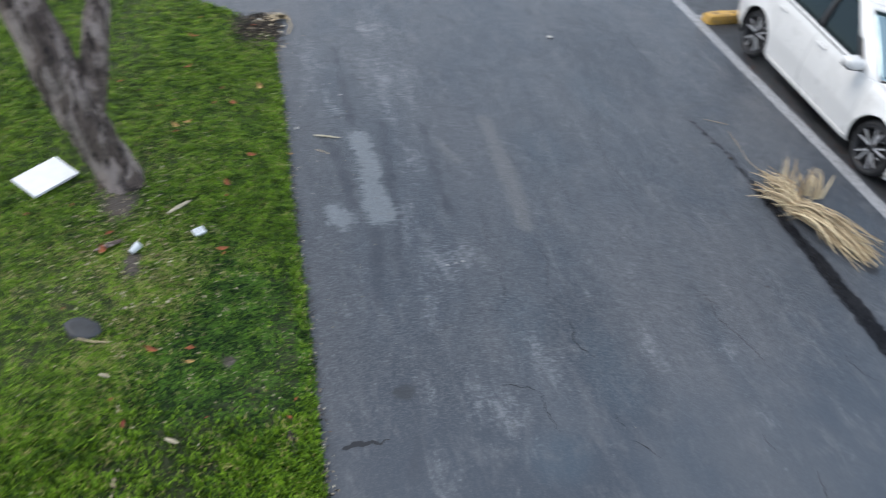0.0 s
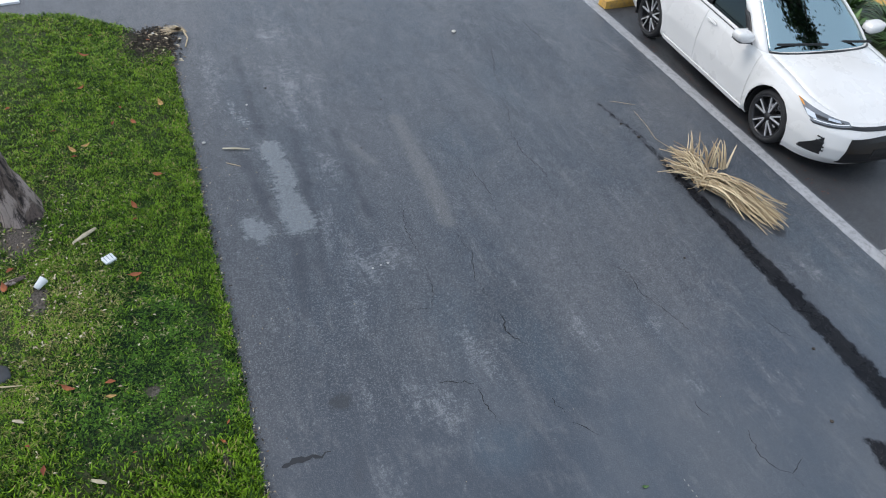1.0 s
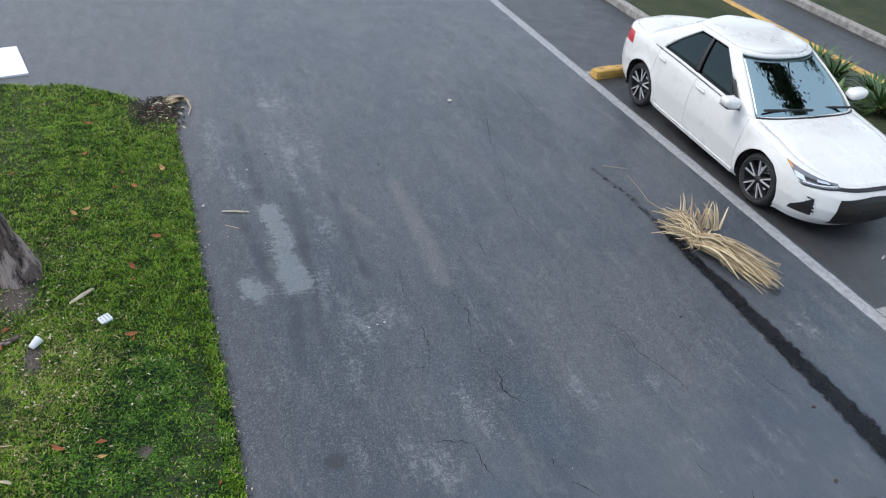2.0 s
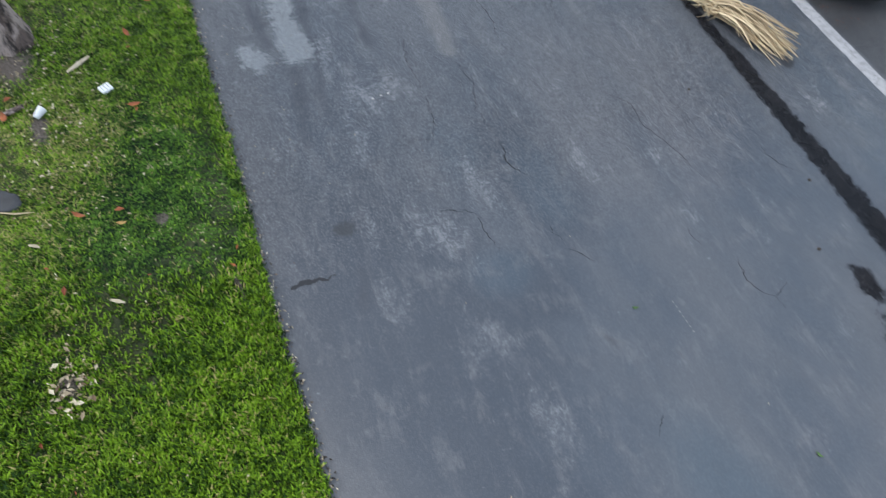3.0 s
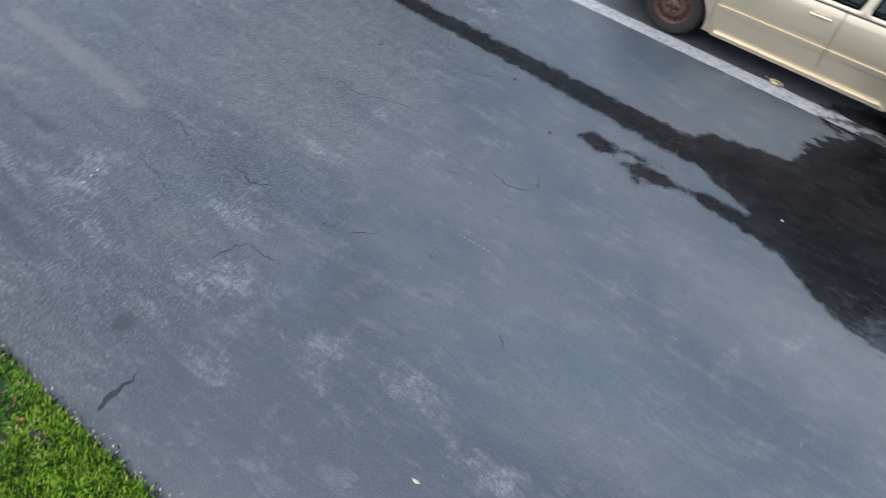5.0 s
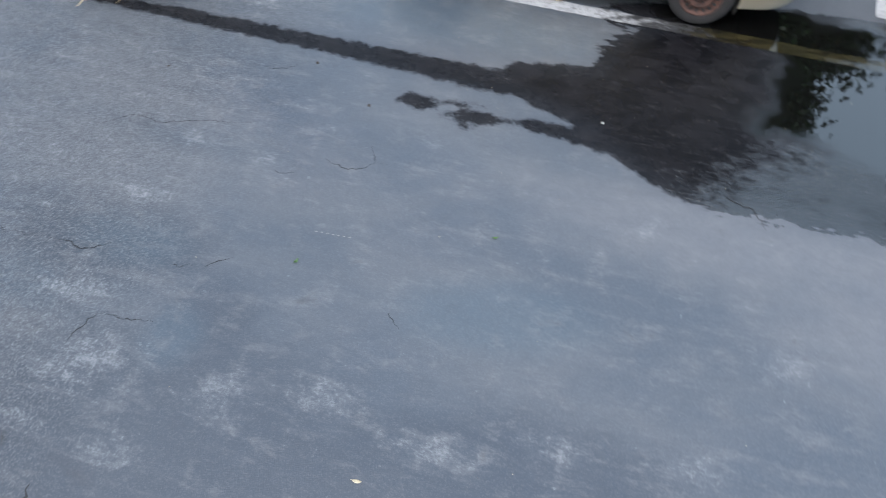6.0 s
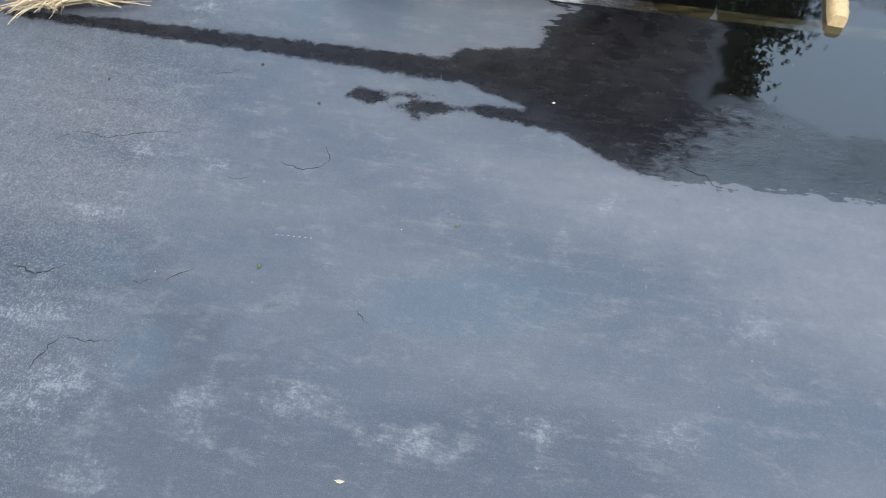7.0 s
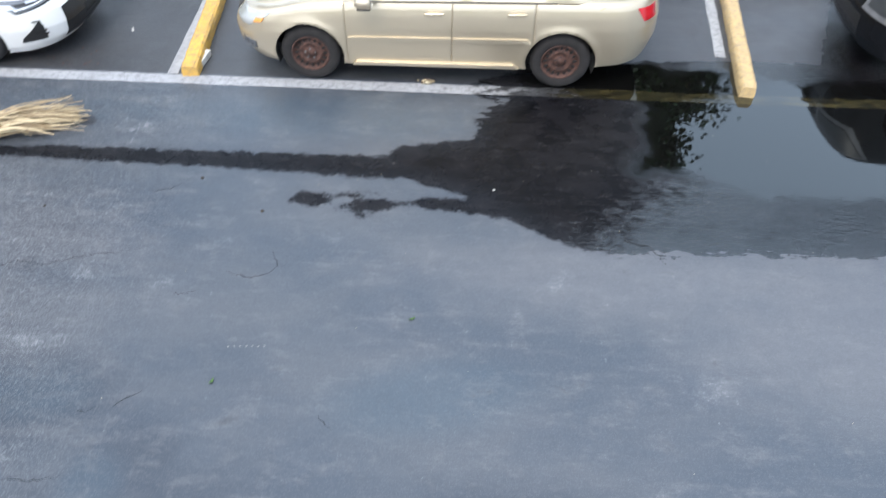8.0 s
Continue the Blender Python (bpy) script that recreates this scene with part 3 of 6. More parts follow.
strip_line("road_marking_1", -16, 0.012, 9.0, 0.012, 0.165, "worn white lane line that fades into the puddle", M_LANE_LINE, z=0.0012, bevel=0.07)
for k, (x, y, lean) in enumerate(((-7.5, 0.1, -0.08), (-1.55, 0.1, -0.08), (4.47, 0.8, 0.14))):
    strip_line("road_marking_%d" % (2 + k), x, y, x + lean, 2.3, 0.12, "worn white painted stall divider line", M_WHITE_LINE, seed=9 + k)


def crack(points, width, seed):
    """A thin jagged opening in the asphalt, filled with dark soil."""
    rnd = random.Random(seed)
    pts = [Vector((*p, 0)) for p in points]
    fine = []
    for a, b in zip(pts, pts[1:]):
        n = max(3, int((b - a).length / 0.03))
        d = (b - a).normalized()
        s = Vector((-d.y, d.x, 0))
        fine += [a + (b - a) * (i / n) + s * (rnd.gauss(0, 0.008) + 0.022 * noise.noise((13 * (a.x + b.x * i / n), 13 * (a.y + b.y * i / n), seed))) for i in range(n)]
    fine.append(pts[-1])
    verts, faces = [], []
    for i, p in enumerate(fine):
        q = fine[min(i + 1, len(fine) - 1)] - fine[max(i - 1, 0)]
        s = Vector((-q.y, q.x, 0)).normalized()
        u = i / (len(fine) - 1)
        w = width * (0.25 + 0.75 * math.sin(math.pi * min(1, u * 1.1 + 0.05)) ** 0.7) * rnd.uniform(0.5, 1.2)
        verts += [p + s * w / 2 + Vector((0, 0, 0.0015)), p - s * w / 2 + Vector((0, 0, 0.0015))]
    for i in range(len(fine) - 1):
        faces.append((2 * i, 2 * i + 2, 2 * i + 3, 2 * i + 1))
    return verts, faces


def build_cracks():
    verts, faces = [], []
    rows = [((-2.97, -4.03), (-2.64, -3.99), (-2.35, -4.08), (-1.88, -4.04)), ((-1.88, -4.04), (-1.65, -4.06), (-1.49, -3.95)), ((-2.6, -4.46), (-2.31, -4.5), (-2.1, -4.57), (-2.12, -4.77), (-2.02, -5.0)),
            ((-1.33, -4.8), (-1.3, -4.6), (-1.19, -4.5)), ((-1.2, -4.52), (-1.06, -4.53), (-0.84, -4.49)), ((-0.7, -3.96), (-0.63, -3.88), (-0.54, -3.81)), ((-0.95, -4.01), (-0.8, -3.97)),
            ((3.06, -2.11), (3.18, -2.15), (3.27, -2.17), (3.32, -2.26), (3.39, -2.37)), ((-2.25, -2.84), (-2.04, -2.65), (-1.75, -2.68), (-1.5, -2.57), (-1.0, -2.46))]
    rows += [((-4.49, -2.77), (-4.03, -2.8), (-3.69, -2.72), (-3.31, -2.81)), ((-6.38, -2.16), (-5.73, -2.4), (-5.19, -2.49)), ((-7.12, -1.38), (-6.49, -1.33), (-5.83, -1.32)),
             ((-0.24, -2.67), (-0.05, -2.72), (0.1, -2.68), (0.17, -2.58), (0.28, -2.57)), ((0.17, -2.58), (0.09, -2.41)), ((-1.2, -1.74), (-1.06, -1.73), (-0.89, -1.62)), ((-3.42, -4.42), (-3.09, -4.47), (-2.6, -4.46)),
             ((-0.59, -2.92), (-0.43, -2.89)), ((0.74, -3.95), (0.86, -4.05)), ((-5.19, -2.49), (-4.8, -2.62), (-4.49, -2.77)), ((-3.9, -3.5), (-3.5, -3.45), (-3.1, -3.52))]
    for k, row in enumerate(rows):
        v, f = crack(row, 0.012 if k in (7, 1) else 0.008 if k in (3, 4, 5) else 0.006, 40 + k)
        base = len(verts)
        verts += v
        faces += [tuple(base + j for j in q) for q in f]
    tagged(link_mesh("asphalt_crack", mesh_of("cracks", verts, faces), M_CRACK), "thin jagged dark cracks in the asphalt", "crack", kind="stuff")


build_cracks()
tar_v, tar_f = crack([(-0.98, -6.09), (-0.99, -6.0), (-1.0, -5.92), (-0.985, -5.85), (-1.0, -5.74)], 0.05, 77)
tagged(link_mesh("tar_smear", mesh_of("tar_smear", tar_v, tar_f), M_TAR), "black tar smear on the asphalt beside the lawn", "tar smear")


# ---- lawn ----


def lawn_inside(x, y):
    """How far a spot lies inside the lawn, in metres."""
    wob = 0.012 * math.sin(x * 2.1) + 0.02 * noise.noise((x * 7, 0, 2)) + 0.018 * noise.noise((x * 22, 0, 5))
    side = GRASS_EDGE + wob - y
    far = x - (-8.35 + 0.5 * math.exp((y + 6.9) * 1.6) + 0.03 * math.sin(y * 7))
    return min(side, far)


BARE = [(-3.78, -7.78, 0.36, 0.24), (-7.35, -6.5, 0.72, 0.44), (-2.3, -7.92, 0.16, 0.16), (-1.85, -6.85, 0.13, 0.1), (-4.1, -7.85, 0.34, 0.3), (-3.0, -7.62, 0.3, 0.12), (-1.1, -6.42, 0.2, 0.05), (-0.65, -7.58, 0.16, 0.09)]


def bare(x, y):
    return max([0] + [1 - math.hypot((x - cx) / rx, (y - cy) / ry) for cx, cy, rx, ry in BARE])


def build_lawn():
    xs = [-8.6 + 0.1 * i for i in range(0, 115)] + [3.5, 5, 6.5, 8]
    ys = [-6.1 - 0.08 * i for i in range(0, 50)] + [-10.6, -11.3, -12, -12.6]
    verts, faces, keep = [], [], {}
    for i, x in enumerate(xs):
        for j, y in enumerate(ys):
            d = lawn_inside(x, y)
            h = 0.03 * float(smooth01(d / 0.12)) + 0.02 * noise.noise((x * 0.8, y * 0.8, 0)) * float(smooth01(d / 0.5))
            keep[i, j] = len(verts)
            verts.append((x, y, h if d > -0.03 else -0.02))
    for i in range(len(xs) - 1):
        for j in range(len(ys) - 1):
            if max(verts[keep[a, b]][2] for a, b in ((i, j), (i + 1, j), (i, j + 1), (i + 1, j + 1))) > -0.015:
                faces.append((keep[i, j], keep[i, j + 1], keep[i + 1, j + 1], keep[i + 1, j]))
    me = mesh_of("lawn", verts, faces)
    me.attributes.new("bare", "FLOAT", "POINT").data.foreach_set("value", [bare(x, y) if x > -6.3 else 0.0 for x, y, _ in verts])
    ob = link_mesh("lawn", me, M_SOIL, smooth=True)
    tagged(ob, "dark soil verge under the grass beside the road", "lawn", kind="structure")


build_lawn()
def mat_share(x, y):
    """Where the low dark ground cover takes the lawn over, 0 to 1."""
    d = 1.15 - math.hypot((x + 1.9) / 1.5, (y + 6.85) / 0.75)
    return min(1, max(0, d * 1.6 + 0.9 * noise.noise((x * 1.3, y * 1.3, 9))))


def blades(name, count, seed, length, width, material, label, lean=0.6, clump=True, field=None, spot=None):
    """Many small bent blades in one mesh."""
    rnd = random.Random(seed)
    verts, faces = [], []
    made = 0
    while made < count:
        x = rnd.uniform(-8.5, 1.0)
        y = GRASS_EDGE + 0.06 - (2.5 + 0.22 * max(0, -2.5 - x)) * rnd.random() ** 1.15
        if field:
            x, y = rnd.uniform(field[0], field[1]), rnd.uniform(field[2], field[3])
            if x < 0.9 and y > GRASS_EDGE + 0.06 - (2.45 + 0.22 * max(0, -2.5 - x)):
                continue
        if spot:
            x, y = spot[0] + rnd.gauss(0, 0.5 * spot[2]), spot[1] + rnd.gauss(0, 0.5 * spot[3])
        d = lawn_inside(x, y)
        if d < -0.015 * rnd.random() or rnd.random() < 1.6 * bare(x, y):
            continue
        thick = 0.5 + 0.5 * noise.noise((x * 1.7, y * 1.7, seed))
        tuft = noise.noise((x * 10, y * 10, seed)) + 0.7 * noise.noise((x * 24, y * 24, seed))
        lush = float(smooth01((x + 1.9) / 0.8)) if clump and not field else 0.0
        tall = (0.78 + 0.4 * noise.noise((x * 0.9 + 7, y * 0.9, seed)) + 0.35 * lush) * (1 + 0.45 * tuft)
        if rnd.random() < -0.75 * tuft:
            continue
        share = mat_share(x, y)
        if clump and (rnd.random() > 0.75 + 0.7 * thick or rnd.random() < 0.93 * share):
            continue
        if not clump and rnd.random() > 0.42 + 0.58 * share:
            continue
        made += 1
        for _ in range(3):
            a = rnd.uniform(0, 6.283)
            l, w = length * tall * rnd.uniform(0.55, 1.25), width * rnd.uniform(0.7, 1.3) * (1 + 0.35 * lush)
            slant = lean * (1 - 0.25 * lush)
            out = l * rnd.uniform(0.25, 1.0) * slant
            ca, sa = math.cos(a), math.sin(a)
            ox, oy = x + rnd.gauss(0, 0.012), y + rnd.gauss(0, 0.012)
            z0 = 0.02
            b = len(verts)
            for u, wid in ((0, 0.7), (0.55, 1.0), (1.0, 0.1)):
                r, h = out * u ** 1.5, z0 + l * (u - 0.42 * slant * u * u)
                for sgn in (-1, 1):
                    verts.append((ox + ca * r - sa * sgn * w * wid / 2, oy + sa * r + ca * sgn * w * wid / 2, h))
            faces += [(b, b + 1, b + 3, b + 2), (b + 2, b + 3, b + 5, b + 4)]
    ob = link_mesh(name, mesh_of(name, verts, faces), material)
    return tagged(ob, label, "grass", kind="stuff")


# ---- cars ----
class Shell:
    """A car's body as a surface over p (0 to 1 round the nose, 1 to 2 along the side, 2 to 3 round the tail) and f (sill to shoulder)."""

    def __init__(self, length, half, nose, tail, bottom, shoulder, crown, front, rear, width, arches, n=2.7):
        self.length, self.half, self.nose, self.tail, self.n = length, half, nose, tail, n
        self.bottom, self.shoulder, self.crown, self.front, self.rear, self.width, self.arches = bottom, shoulder, crown, front, rear, width, arches

    @staticmethod
    def tab(rows, x):
        return float(np.interp(x, [r[0] for r in rows], [r[1] for r in rows]))

    def plan(self, p):
        e = 2 / self.n
        if p < 1:
            a = p * math.pi / 2
            return self.nose * (1 - max(0, math.cos(a)) ** e), max(0, math.sin(a)) ** e
        if p <= 2:
            return self.nose + (self.length - self.nose - self.tail) * (p - 1), 1.0
        a = (3 - p) * math.pi / 2
        return self.length - self.tail * (1 - max(0, math.cos(a)) ** e), max(0, math.sin(a)) ** e

    def px(self, x):
        if x < self.nose:
            return math.acos((1 - x / self.nose) ** (self.n / 2)) / (math.pi / 2)
        if x > self.length - self.tail:
            return 3 - math.acos((1 - (self.length - x) / self.tail) ** (self.n / 2)) / (math.pi / 2)
        return 1 + (x - self.nose) / (self.length - self.nose - self.tail)

    def py(self, y):
        return math.asin((y / self.half) ** (self.n / 2)) / (math.pi / 2)

    def fz(self, x, z):
        b, s = self.tab(self.bottom, x), self.tab(self.shoulder, x)
        return (z - b) / (s - b)

    def spot(self, p, f, dent=0.0):
        x0, w = self.plan(p)
        x = x0
        if x0 < self.nose:
            x += self.tab(self.front, f) * (1 - x0 / self.nose)
        if x0 > self.length - self.tail:
            x -= self.tab(self.rear, f) * (1 - (self.length - x0) / self.tail)
        b, s = self.tab(self.bottom, x0), self.tab(self.shoulder, x0)
        z = b + (s - b) * f
        y = self.half * w * self.tab(self.width, f) - dent
        for ax, az, ar in self.arches:
            r = math.hypot(x - ax, z - az)
            y += 0.016 * math.exp(-((r - ar) / 0.05) ** 2) if z > 0.2 else 0
        return Vector((x, max(0, y), z))

    def deck(self, p, g, dent=0.0):
        """The hood and boot lid, from the shoulder (g 0) to the middle (g 1)."""
        e = self.spot(p, 1)
        x0 = self.plan(p)[0]
        return Vector((e.x + 0.02 * g, e.y * (1 - g), e.z + self.tab(self.crown, x0) * (1 - (1 - g) ** 2.4) - dent))

    def normal(self, p, f):
        a, b = self.spot(min(3, p + 0.01), f) - self.spot(max(0, p - 0.01), f), self.spot(p, min(1, f + 0.02)) - self.spot(p, max(0, f - 0.02))
        return b.cross(a).normalized() * (1 if b.cross(a).y >= -0.2 else 1)

    def patch(self, corners, nu=8, nv=4, off=0.004, sides=(1, -1), thick=0.01):
        """A plate that follows the body between four (p, f) corners."""
        bm = bmesh.new()
        for sgn in sides:
            top, low = [], []
            for i in range(nu + 1):
                u = i / nu
                for j in range(nv + 1):
                    v = j / nv
                    p = (corners[0][0] * (1 - u) + corners[1][0] * u) * (1 - v) + (corners[3][0] * (1 - u) + corners[2][0] * u) * v
                    f = (corners[0][1] * (1 - u) + corners[1][1] * u) * (1 - v) + (corners[3][1] * (1 - u) + corners[2][1] * u) * v
                    q, n = self.spot(p, f), self.normal(p, f)
                    c = Vector((self.length / 2, 0, q.z))
                    if n.dot(q - c) < 0:
                        n = -n
                    for store, o in ((top, off), (low, off - thick)):
                        w = q + n * o
                        store.append(bm.verts.new((w.x, w.y * sgn, w.z)))
            m = nv + 1

            def quad(a, b, c, d):
                try:
                    bm.faces.new((a, b, c, d) if sgn > 0 else (d, c, b, a))
                except ValueError:
                    pass
            for i in range(nu):
                for j in range(nv):
                    k = i * m + j
                    quad(top[k], top[k + m], top[k + m + 1], top[k + 1])
            rim = [i * m for i in range(nu + 1)] + [nu * m + j for j in range(1, m)] + [i * m + nv for i in range(nu - 1, -1, -1)] + [j for j in range(nv - 1, 0, -1)]
            for a, b in zip(rim, rim[1:] + rim[:1]):
                quad(top[a], low[a], low[b], top[b])
        bmesh.ops.recalc_face_normals(bm, faces=bm.faces)
        return bm


def body_panels(shell, seams, hood_back, boot_front):
    """Faces of the body by panel: {panel: (verts, faces)}."""
    ps = [i / 20 for i in range(20)]
    x = shell.nose
    end = shell.length - shell.tail
    mids = list(np.arange(x, end, 0.03)) + [end]
    grooves = {}
    for s in seams:
        mids = [m for m in mids if abs(m - s) > 0.009] + [s - 0.005, s, s + 0.005]
        grooves[round(s, 4)] = True
    mids = sorted(mids)
    stations = [(p, False) for p in ps] + [(shell.px(m) if shell.nose < m < end else (1.0 if m <= shell.nose else 2.0), round(m, 4) in grooves) for m in mids]
    stations += [(2 + i / 16, False) for i in range(1, 17)]
    fs = [i / 26 for i in range(27)]
    gs = [0.06, 0.115, 0.125, 0.135, 0.2, 0.3, 0.4, 0.5, 0.6, 0.7, 0.8, 0.9, 1.0]
    panels = {}
    for sgn in (1, -1):
        grid = []
        for p, groove in stations:
            col = [shell.spot(p, f, 0.014 if groove and 0.1 < f else 0) for f in fs]
            x0 = shell.plan(p)[0]
            seam = 0.25 < x0 < hood_back or boot_front < x0 < shell.length - 0.1
            col += [shell.deck(p, g, 0.016 if seam and g == 0.125 else 0) for g in gs]
            grid.append([Vector((v.x, v.y * sgn, v.z)) for v in col])
        nf = len(fs)

        def inside(v):
            return any(math.hypot(v.x - ax, v.z - az) < ar for ax, az, ar in shell.arches)
        cut = [[j < nf and inside(v) for j, v in enumerate(col)] for col in grid]
        for i in range(len(grid) - 1):
            mid = shell.plan((stations[i][0] + stations[i + 1][0]) / 2)[0]
            for j in range(len(grid[0]) - 1):
                quad = [(i, j), (i + 1, j), (i + 1, j + 1), (i, j + 1)]
                if all(cut[a][b] for a, b in quad):
                    continue
                deck_row = j - (nf - 1)
                if deck_row >= 3 and mid < hood_back:
                    name = "hood"
                elif deck_row >= 3 and mid > boot_front:
                    name = "boot_lid"
                elif deck_row < 0 and fs[j] > 0.1 and len(seams) >= 3 and seams[0] < mid < seams[1]:
                    name = "front_door" + ("" if sgn > 0 else "*")
                elif deck_row < 0 and fs[j] > 0.1 and len(seams) >= 3 and seams[1] < mid < seams[2]:
                    name = "rear_door" + ("" if sgn > 0 else "*")
                elif mid < 0.42 and deck_row < 0:
                    name = "front_bumper"
                elif mid > shell.length - 0.4 and deck_row < 0 and fs[j] < 0.62:
                    name = "rear_bumper"
                else:
                    name = "body"
                verts, faces, index = panels.setdefault(name, ([], [], {}))
                ids = []
                for a, b in quad:
                    key = (a, b, sgn if grid[a][b].y * sgn > 1e-4 else 0)
                    if key not in index:
                        v = grid[a][b].copy()
                        if cut[a][b]:
                            ax, az, ar = min(shell.arches, key=lambda c: math.hypot(v.x - c[0], v.z - c[1]))
                            r = max(1e-4, math.hypot(v.x - ax, v.z - az))
                            v.x, v.z = ax + (v.x - ax) * ar / r, az + (v.z - az) * ar / r
                        index[key] = len(verts)
                        verts.append(v)
                    ids.append(index[key])
                ids = list(dict.fromkeys(ids))
                if len(ids) > 2:
                    faces.append(tuple(ids if sgn > 0 else reversed(ids)))
    return panels


def wheel(parent, m, radius, rim, tread, style, tyre_mat):
    """A wheel about the y axis; its outer face looks to -y."""
    hub = new("wheel")
    hub.parent, hub.matrix_basis = parent, m
    w = tread / 2
    part("tyre", lathe([(rim - 0.012, -w + 0.02), (rim + 0.01, -w + 0.005), (radius * 0.86, -w - 0.004), (radius - 0.022, -w + 0.012), (radius - 0.004, -w + 0.035), (radius, -w + 0.06),
                        (radius, w - 0.06), (radius - 0.02, w - 0.01), (rim, w - 0.02)], 48), tyre_mat, hub, smooth=True)
    if style == "alloy":
        part("rim", lathe([(rim, -w + 0.012), (rim - 0.004, -w + 0.006), (rim - 0.016, -w + 0.01), (rim - 0.022, -w + 0.05), (rim - 0.03, w - 0.05), (0.06, w - 0.06), (0, w - 0.06)], 48),
             M_ALLOY_DARK, hub, "glossy dark alloy barrel", True)
        for k in range(10):
            a = 2 * math.pi * (k // 2) / 5 + (0.2 if k % 2 else -0.2)
            bm = bmesh.new()
            mid = (rim + 0.05) / 2
            turn = Matrix.Rotation(a, 4, "Y") @ Matrix.Translation((0, -w + 0.028, mid)) @ Matrix.Rotation(0.07 if k % 2 else -0.07, 4, "Y")
            add_box(bm, (0.017, 0.022, rim - 0.05), turn, 0.005)
            part("spoke", bm, M_ALLOY, hub, "machined silver spoke")
            bm = box((0.014, 0.03, rim - 0.07), Matrix.Rotation(a * 1.0 + (0.13 if k % 2 else -0.13), 4, "Y") @ Matrix.Translation((0, -w + 0.04, mid)), 0.004)
            part("spoke_side", bm, M_ALLOY_DARK, hub)
        part("hub_cap", lathe([(0, -w + 0.012), (0.028, -w + 0.014), (0.034, -w + 0.022), (0.05, -w + 0.03), (0.052, -w + 0.05)], 24), M_ALLOY_DARK, hub, smooth=True)
        part("brake_disc", lathe([(0.05, w * 0.2), (0.14, w * 0.2), (0.14, w * 0.2 + 0.02)], 32), M_CHROME, hub)
    else:
        part("rim", lathe([(rim, -w + 0.012), (rim - 0.008, -w + 0.004), (rim - 0.02, -w + 0.014), (rim - 0.03, -w + 0.045), (rim - 0.055, -w + 0.05), (rim * 0.62, -w + 0.026),
                           (rim * 0.5, -w + 0.022), (rim * 0.42, -w + 0.034), (0.045, -w + 0.036), (0.04, -w + 0.012), (0, -w + 0.01)], 48), M_RUST, hub, "rusty brown steel rim", True)
        for k in range(16):
            a = 2 * math.pi * k / 16
            part("slot", box((0.022, 0.012, 0.04), Matrix.Rotation(a, 4, "Y") @ Matrix.Translation((0, -w + 0.036, rim * 0.75)), 0.005), M_UNDER, hub)
        for k in range(5):
            a = 2 * math.pi * k / 5
            part("wheel_nut", lathe([(0, -0.012), (0.009, -0.012), (0.011, 0.0), (0.011, 0.012)], 6, Matrix.Rotation(a, 4, "Y") @ Matrix.Translation((0, -w + 0.03, 0.055))), M_CHROME, hub)
    return hub


